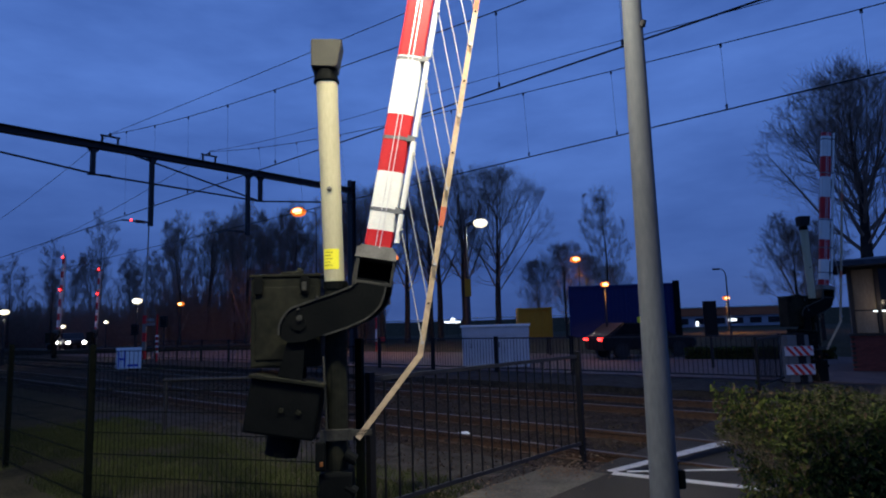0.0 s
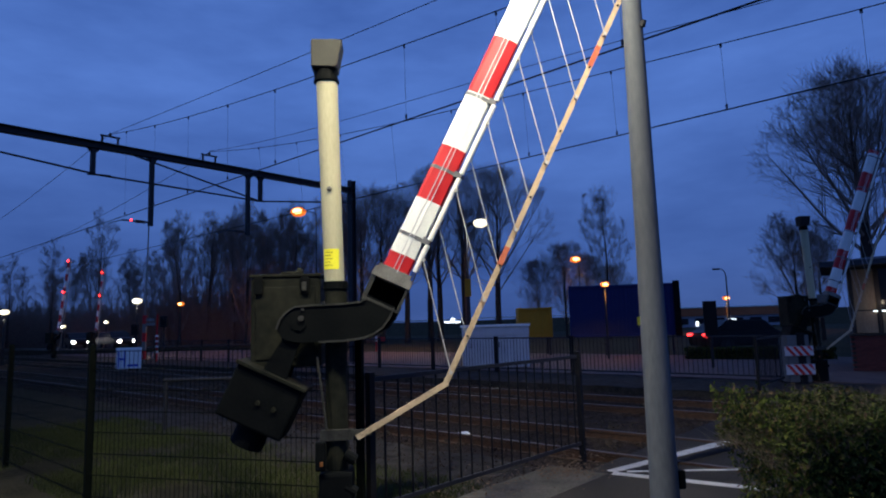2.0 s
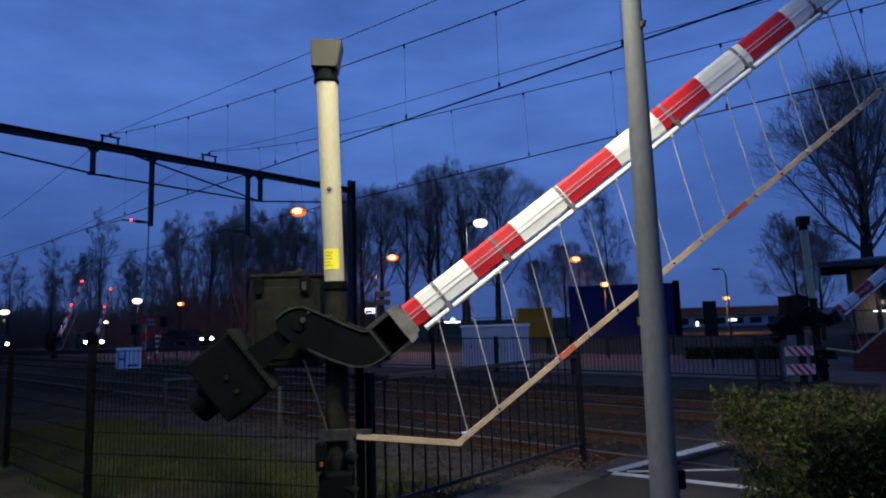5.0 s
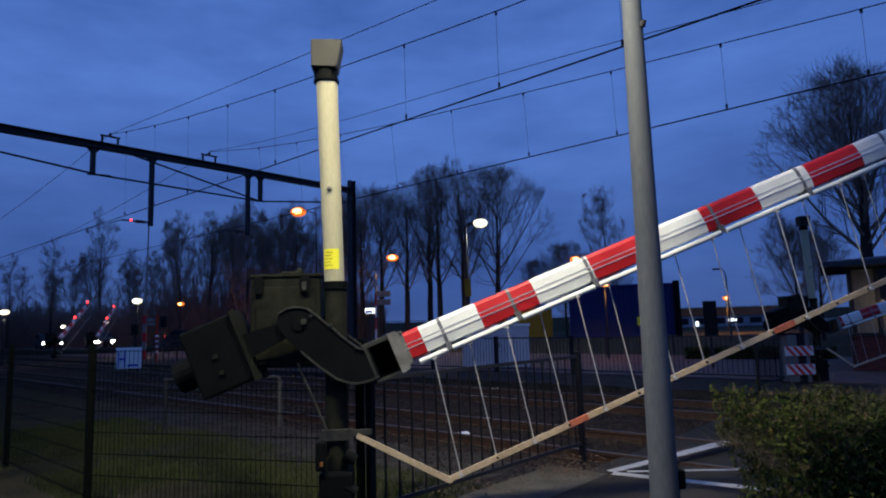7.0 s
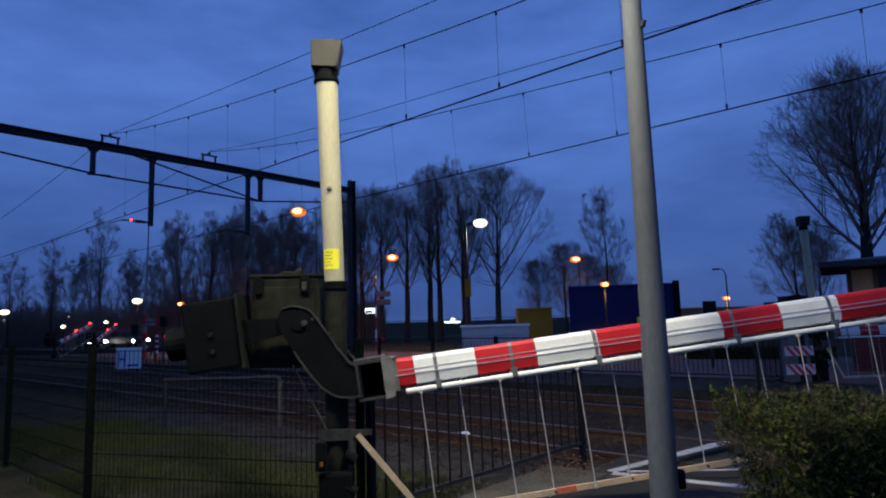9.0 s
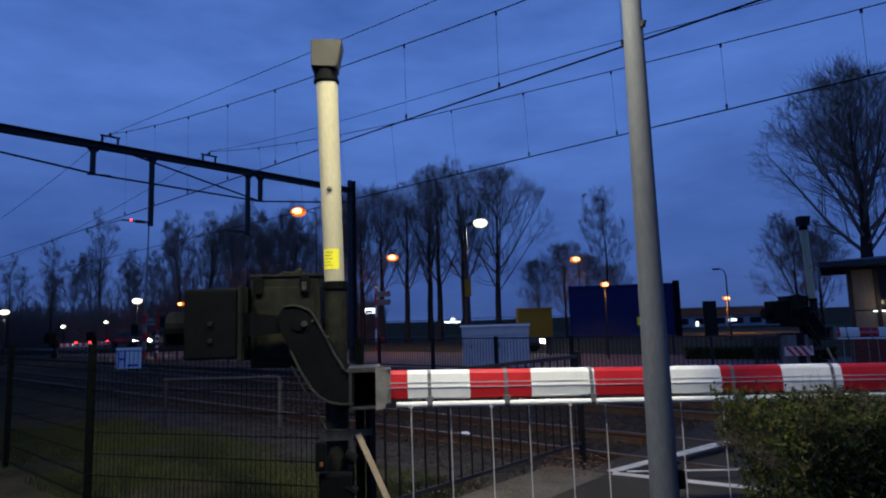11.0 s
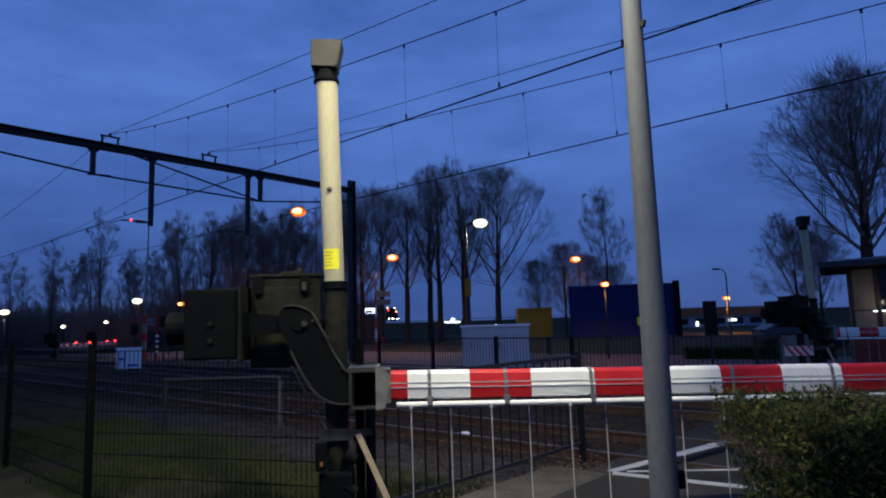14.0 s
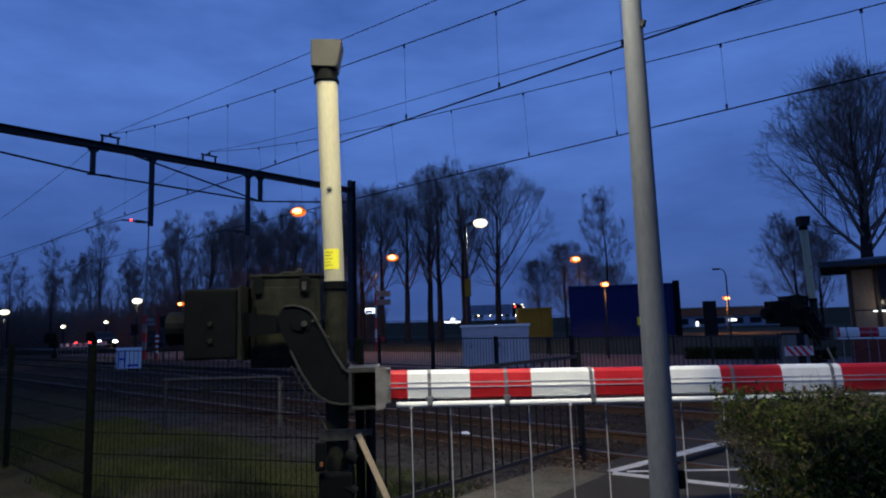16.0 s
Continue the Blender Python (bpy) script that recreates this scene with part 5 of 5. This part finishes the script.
lo.matrix_basis = pose(0.06, -0.008, 0.20, 90, 0, 0) @ Matrix.Diagonal((0.46, 1.0, 1.0, 1.0))
block("print_bar", (0.50, 0.96, -0.012, -0.004, 0.24, 0.34), M["signblue"], hs, 0.002, "blue bar of small print")


def crossing_signal(at, label):
    """A tall thin pole with a red-banded shaft, a sign ladder and dark signal heads."""
    x, y = at
    t = thing("crossing_signal", (x, y, -0.1), label, "signal")
    bar("pole", (0, 0, 0), (0.08, 0, 7.9), 0.05, M["greyplate"], t, 0.035, seg=10)
    # red of the bands stands for red signal light falling on the pole
    for k in range(5):
        block("shaft_band", (-0.10, 0.10, -0.08, 0.08, 0.2 + 0.5 * k, 0.7 + 0.5 * k - 0.005), M["red"] if k % 2 == 0 else M["greyplate"], t, 0.01)
    for z in (2.35, 2.10):
        block("name_plate", (0.05, 0.62, -0.06, -0.02, z, z + 0.17), M["greyplate"], t, 0.006, "pale worn name plate")
    bar("second_post", (0.72, 0, 0), (0.72, 0, 2.75), 0.05, M["red"], t, seg=8)
    for k in range(4):
        block("white_cleat", (0.66, 0.80, -0.07, 0.07, 0.55 + 0.30 * k, 0.65 + 0.30 * k), M["white"], t, 0.008)
    for dx, z in ((-0.55, 1.9), (1.1, 2.3)):
        bm = bmesh.new()
        box(bm, dx - 0.19, dx + 0.19, -0.10, 0.10, z - 0.32, z + 0.32, 0.05)
        tube(bm, (dx, -0.10, z + 0.12), (dx, -0.22, z + 0.10), 0.11, seg=12)
        part("signal_head", bm, M["black"], t)
        bar("signal_post", (dx, 0.05, 0), (dx, 0.05, z), 0.045, M["steel"], t, seg=8)


crossing_signal((-17.25, 36.0), "crossing signal pole coloured red for signal glow, with dark signal heads")
dp = thing("direction_sign", (-4.40, 40.0, -0.1), "red-white pole carrying direction boards and a lit box", "sign")
for k in range(5):
    block("pole_band", (-0.05, 0.05, -0.05, 0.05, k * 0.75, k * 0.75 + 0.745), M["red"] if k % 2 == 0 else M["white"], dp, 0.01)
for z in (3.55, 3.02):
    block("direction_board", (0.06, 0.95, -0.06, -0.02, z, z + 0.36), M["greyplate"], dp, 0.01, "pale direction board")
block("lit_board", (-0.68, -0.08, -0.06, 0.06, 2.52, 2.84), M["lit_sign"], dp, 0.02, "lit white and blue sign box")
block("blue_stripe", (-0.66, -0.22, -0.075, -0.062, 2.55, 2.70), M["signblue"], dp, 0.003)
block("small_board", (0.06, 0.55, -0.06, -0.02, 0.75, 0.98), M["red"], dp, 0.008, "small red board")
ls = thing("lit_sign", (-0.1, 100.0, 0.0), "small brightly lit white sign before the dike", "sign")
block("sign_base", (0.0, 2.5, 0, 0.3, 1.75, 2.02), M["lit_sign"], ls, 0.1)
block("sign_top", (1.0, 1.7, 0, 0.3, 2.03, 2.50), M["lit_sign"], ls, 0.15)
for x in (0.3, 2.1):
    block("sign_leg", (x, x + 0.1, 0.1, 0.2, -0.3, 1.75), M["steel"], ls, 0.0)

# low pipe behind the mesh fence
mp = thing("pipe_barrier", (-2.77, 10.55, -0.1), "low grey bent pipe barrier beside the track", "barrier")
bar("post", (0, 0, 0), (0, 0, 0.86), 0.034, M["concrete"], mp, seg=10)
bm = bmesh.new()
tube(bm, (0, 0, 0.86), (-0.05, 0, 0.905), 0.034, seg=10)
tube(bm, (-0.05, 0, 0.905), (-1.95, 0.05, 0.905), 0.032, seg=10)
part("top_pipe", bm, M["steel"], mp, smooth=True)
bar("post", (-1.92, 0.05, 0), (-1.92, 0.05, 0.88), 0.034, M["steel"], mp, seg=10)
lt = thing("litter", (0.25, 10.3, -0.18), "crumpled white scrap lying in the ballast", "litter")
bm = bmesh.new()
ball(bm, (0, 0, 0.03), 0.055, 2, (1.6, 0.8, 0.45))
for v in bm.verts:
    v.co += Vector((random.uniform(-1, 1), random.uniform(-1, 1), random.uniform(-1, 1))) * 0.014
part("scrap", bm, M["signwhite"], lt)


def warehouse():
    t = thing("warehouse", (40.0, 110.0, -0.2), "long low warehouse with an orange-brown fascia", "building")
    block("wall", (0, 20, 0.1, 12, 0, 1.9), M["truck"], t, 0.0)
    block("fascia", (-0.3, 20.3, -0.2, 12.3, 1.9, 3.3), M["warehouse"], t, 0.02, "orange-brown fascia")
    block("roof_edge", (-0.5, 20.5, -0.4, 12.5, 3.3, 3.5), M["signwhite"], t, 0.02)
    for k in range(6):
        w = block("window", (0.6 + 3.2 * k, 2.6 + 3.2 * k, 0.02, 0.12, 0.5, 1.5), M["glass"], t, 0.0)
    block("lit_window", (3.9, 4.3, -0.02, 0.06, 0.2, 1.0), M["lit_sign"], t, 0.0)
    block("lit_window", (9.5, 11.0, -0.02, 0.06, 0.9, 1.3), M["lit_sign"], t, 0.0)


warehouse()

# ---- vehicles ----


def car(label, front, rear="lit_red", paint="carpaint"):
    """A saloon car, facing +x."""
    t = thing("car", (0, 0, 0), label, "car", "passing cars")
    bm = bmesh.new()
    side = [(-2.1, 0.35), (2.1, 0.35), (2.15, 0.62), (2.0, 0.82), (1.05, 0.92), (0.45, 1.42), (-1.2, 1.45), (-1.85, 0.98), (-2.15, 0.90)]
    slab(bm, side, -0.85, 0.85)
    bmesh.ops.bevel(bm, geom=list(bm.edges), offset=0.06, segments=2, affect="EDGES")
    body = part("body", bm, M[paint], t)
    for y in (-0.856, 0.852):
        bm = bmesh.new()
        slab(bm, [(-1.6, 0.98), (0.85, 0.98), (0.42, 1.36), (-1.15, 1.38)], y, y + 0.004)
        part("side_window", bm, M["glass"], body)
    for x in (-1.3, 1.3):
        for y in (-0.87, 0.67):
            bm = bmesh.new()
            tube(bm, (x, y, 0.32), (x, y + 0.2, 0.32), 0.32, seg=18)
            w = part("wheel", bm, M["tyre"], t)
            bm = bmesh.new()
            tube(bm, (x, y - 0.01, 0.32), (x, y + 0.21, 0.32), 0.19, seg=14)
            part("rim", bm, M["steel"], w)
    for y in (-0.62, 0.62):
        bm = bmesh.new()
        ball(bm, (2.10, y, 0.58), 0.15, 2, (0.9, 1.25, 0.85))
        part("headlight", bm, M[front], t, "lit white headlight" if front != "glass" else "unlit headlight")
        block("tail_light", (-2.18, -2.08, y - 0.15, y + 0.15, 0.74, 0.88), M[rear], t, 0.02, "lit red tail light" if rear == "lit_red" else "unlit tail light")
    return t


def lorry():
    t = thing("lorry", (0, 0, 0), "articulated lorry with a low grey trailer on the dike", "lorry")
    block("trailer", (-12.2, -2.6, -1.25, 1.25, 0.95, 3.05), M["truck"], t, 0.05, "pale grey box trailer")
    bm = bmesh.new()
    slab(bm, [(-2.3, 0.5), (0.1, 0.5), (0.2, 1.4), (-0.05, 2.4), (-0.6, 3.0), (-2.3, 3.1)], -1.2, 1.2)
    bmesh.ops.bevel(bm, geom=list(bm.edges), offset=0.06, segments=2, affect="EDGES")
    cab = part("cab", bm, M["carpaint"], t, "dark tractor cab")
    block("windscreen", (-0.6, -0.12, -1.22, -1.20, 1.6, 2.3), M["glass"], cab, 0.0)
    for x in (-11.2, -10.0, -8.8, -3.4, -0.9):
        for y in (-1.2, 0.9):
            bm = bmesh.new()
            tube(bm, (x, y, 0.48), (x, y + 0.3, 0.48), 0.48, seg=16)
            part("wheel", bm, M["tyre"], t)
    for x in (-11.9, -9.6, -7.2, -4.8, -1.8, -0.9, 0.0):
        block("marker_light", (x, x + 0.26, -1.30, -1.24, 0.80 if x < -2.5 else 0.62, 0.94 if x < -2.5 else 0.80), M["lit_head"] if x > -2.5 else M["lit_warm"], t, 0.0)
    for x, z in ((-2.1, 2.92), (-0.5, 2.86), (-0.12, 2.2)):
        block("roof_light", (x, x + 0.24, -1.24, -1.0, z, z + 0.16), M["lit_warm"], t, 0.02)
    for x, z in ((-1.9, 2.4), (-0.3, 1.9)):
        block("side_light", (x, x + 0.26, -1.26, -1.20, z, z + 0.16), M["lit_red"], t, 0.0, "lit red side light")
    return t


LORRY = lorry()
CAR_A, CAR_B, CAR_C, CAR_D = (car("dark car with lit headlights on the side road", "lit_head") for _ in range(4))
CAR_R = car("dark car with lit red tail lights beyond the railing", "glass")
CAR_S = car("dark grey car turning with lit headlights beyond the railing", "lit_head", "glass", "carpale")


def low_hedge():
    """A dark clipped hedge behind the far railing."""
    t = thing("hedge", (9.2, 24.4, -0.05), "low dark clipped hedge behind the far railing", "hedge", rz=-28)
    rng = random.Random(71)
    # dark block fills the hedge in place of inner shade
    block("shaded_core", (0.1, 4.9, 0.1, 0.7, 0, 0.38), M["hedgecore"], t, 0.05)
    vs, fs = [], []
    for _ in range(9000):
        x, top = rng.uniform(0, 5.0), rng.random() < 0.4
        c = Vector((x, rng.uniform(0, 0.8), 0.42 + rng.gauss(0, 0.03))) if top else Vector((x, rng.gauss(0.04, 0.03), rng.uniform(0, 0.44)))
        a = Vector((rng.uniform(-1, 1), rng.uniform(-1, 1), rng.uniform(-1, 1))).normalized() * 0.035
        b = a.cross(Vector((rng.uniform(-1, 1), rng.uniform(-1, 1), rng.uniform(-1, 1)))).normalized() * 0.02
        k = len(vs)
        vs += [tuple(c - a), tuple(c + b), tuple(c + a), tuple(c - b)]
        fs.append((k, k + 1, k + 2, k + 3))
    me = bpy.data.meshes.new("leaves")
    me.from_pydata(vs, [], fs)
    tagged(link("leaves", me, M["leaf"], t), kind="stuff")


low_hedge()


# ---- everything that moves ----
NEAR_ANGLE = [(0, 80.4), (0.4, 80.4), (0.5, 80.1), (0.7, 78.2), (1, 74.15), (1.5, 69.2), (2, 64.4), (2.5, 59.97), (3, 55.14), (3.5, 50.4), (4, 46.03), (4.5, 41.8), (5, 37.7), (5.5, 33.7), (6, 29.8), (6.5, 26.06), (7, 22.15),
              (7.5, 18.24), (8, 14.54), (8.5, 10.89), (9, 7.38), (9.2, 6.0), (9.5, 4.1), (9.9, 1.9), (10.3, 0.5), (10.6, 0.0), (16, 0.0)]
OPP_ANGLE = [(0, 84), (0.4, 84), (0.7, 82), (1, 78), (1.5, 73), (2, 67.5), (2.5, 62), (3, 56.5), (3.5, 51), (4.2, 43.5), (5, 36), (6.3, 23), (7, 17), (8, 8), (8.5, 5), (9, 1.5), (9.4, 0.2), (9.8, 0), (16, 0)]
FAR_ANGLE = [(0, 86), (0.8, 86), (1.5, 81), (2.5, 74), (3.5, 65.5), (4.2, 59), (5, 51), (6.3, 38), (6.9, 33), (7.5, 28), (8.1, 23), (8.7, 18), (9.2, 13), (10, 6), (10.8, 0.5), (11.2, 0), (16, 0)]


def turn(table, t):
    return float(np.interp(t, [a for a, _ in table], [b for _, b in table]))


def swing(kit, table):
    """Turns the arm about its axle and keeps the rods, the skirt and its link hinged together."""
    times = [0.0, 0.25] + [0.5 * i for i in range(1, 22)] + [10.75, 11.25, 16.0]
    rows = {k: [] for k in ("arm", "skirt", "link", "cable")}
    rod_rows = [[] for _ in kit["rods"]]
    for t in times:
        a = radians(turn(table, t))
        ex, ez = Vector((math.cos(a), math.sin(a))), Vector((-math.sin(a), math.cos(a)))
        rows["arm"].append((t, pose(0, 0, H, 0, -math.degrees(a), 0)))
        top = ex * (ROD_TOP[0] + KNEE) + ez * ROD_TOP[1]
        anchor = Vector(ANCHOR)
        d = anchor - top
        dist = min(d.length, ROD_LEN + LINK_LEN - 1e-4)
        along = (ROD_LEN ** 2 - LINK_LEN ** 2 + dist ** 2) / (2 * dist)
        side = math.sqrt(max(0.0, ROD_LEN ** 2 - along ** 2))
        e = d.normalized()
        knee = top + e * along + Vector((-e.y, e.x)) * side
        r = knee - top
        rod_local = math.degrees(math.atan2(r.dot(ex), -r.dot(ez)))
        for (rod, u, z), out in zip(kit["rods"], rod_rows):
            out.append((t, pose(u, 0, z, 0, -rod_local, 0)))
        k = Vector((r.dot(ex) + ROD_TOP[0] + KNEE, r.dot(ez) + ROD_TOP[1]))
        rows["skirt"].append((t, pose(k.x, 0, k.y)))
        l = knee - anchor
        rows["link"].append((t, pose(anchor.x, 0, H + anchor.y, 0, -math.degrees(math.atan2(l.y, l.x)), 0)))
        c0 = Vector((0.205, -0.815))
        c1 = ex * -0.13 + ez * -0.205
        c = c1 - c0
        rows["cable"].append((t, pose(c0.x, 0, H + c0.y, 0, math.degrees(math.atan2(c.x, c.y)), 0)))
    for k, v in rows.items():
        walk(kit[k], v)
    for (rod, _, _), v in zip(kit["rods"], rod_rows):
        walk(rod, v)


def drive(ob, rows, z=0.0):
    """Rows of seconds, x, y and heading in degrees from +x."""
    walk(ob, [(t, pose(x, y, z, 0, 0, h)) for t, x, y, h in rows])


def motions():
    drive(LORRY, [(0, -194.8, 131, 0), (13.4, -17.9, 131, 0), (16.0, 16.4, 131, 0)], 2.25)
    # side road: oncoming, then passing behind the barrier's housing
    drive(CAR_A, [(0.00, -34.24, 57.61, -50), (1.20, -31.16, 56.48, -45), (2.40, -28.43, 55.70, -35), (3.60, -25.82, 55.39, -25), (4.60, -23.44, 55.22, -20), (5.40, -22.36, 55.22, -20), (16.00, -22.36, 55.22, -20)], 0.35)
    drive(CAR_B, [(0.00, -37.22, 60.61, -50), (1.20, -35.67, 59.61, -50), (1.80, -34.26, 58.65, -52), (3.60, -34.12, 58.15, -52), (4.20, -33.32, 57.65, -52), (6.30, -31.80, 57.11, -50), (7.50, -30.79, 56.56, -48), (8.10, -29.95, 56.21, -42), (9.20, -27.70, 55.70, -35), (10.20, -25.82, 55.39, -25), (11.40, -23.68, 55.22, -20), (16.00, -23.68, 55.22, -20)], 0.35)
    drive(CAR_C, [(0.00, -48.79, 63.48, -45), (6.00, -41.10, 60.56, -48), (8.10, -34.79, 58.11, -50), (8.70, -34.47, 57.91, -50), (9.20, -30.44, 56.51, -46), (11.30, -27.50, 55.70, -35), (11.70, -26.47, 55.55, -30), (12.40, -24.74, 55.39, -25), (16.00, -24.59, 55.39, -25)], 0.35)
    drive(CAR_D, [(0.00, -120.0, 95.0, -25), (10.0, -92.0, 82.0, -25), (13.0, -64.0, 69.8, -28), (14.80, -47.0, 62.7, -40), (15.2, -39.5, 59.8, -50), (15.60, -31.70, 57.11, -50), (16.00, -31.09, 56.91, -50)], 0.35)
    # road beyond the railing
    drive(CAR_R, [(0.00, 8.15, 26.52, 14), (0.40, 8.80, 26.72, 14), (0.80, 9.61, 26.92, 14), (1.20, 10.19, 27.12, 14), (1.70, 11.12, 27.17, 10), (2.50, 17.36, 27.19, 5), (3.30, 25.31, 27.00, 0), (16, 90.0, 29.0, 0)])
    drive(CAR_S, [(0, 3.05, 38.5, -80), (10.3, 3.05, 38.0, -80), (10.9, 3.2, 35.0, -62), (11.30, 3.80, 33.15, -38), (11.60, 3.92, 33.15, -38), (11.90, 4.35, 33.15, -37), (12.50, 6.00, 32.95, -35), (12.80, 7.35, 32.80, -33), (13.00, 8.60, 32.65, -25), (13.20, 10.1, 32.3, -14), (13.80, 15.42, 31.29, -8), (14.50, 23.93, 30.15, -4), (16, 52.0, 30.0, 0)])
    swing(NEAR, NEAR_ANGLE)
    swing(OPP, OPP_ANGLE)
    swing(FAR_A, FAR_ANGLE)
    swing(FAR_B, FAR_ANGLE)


motions()
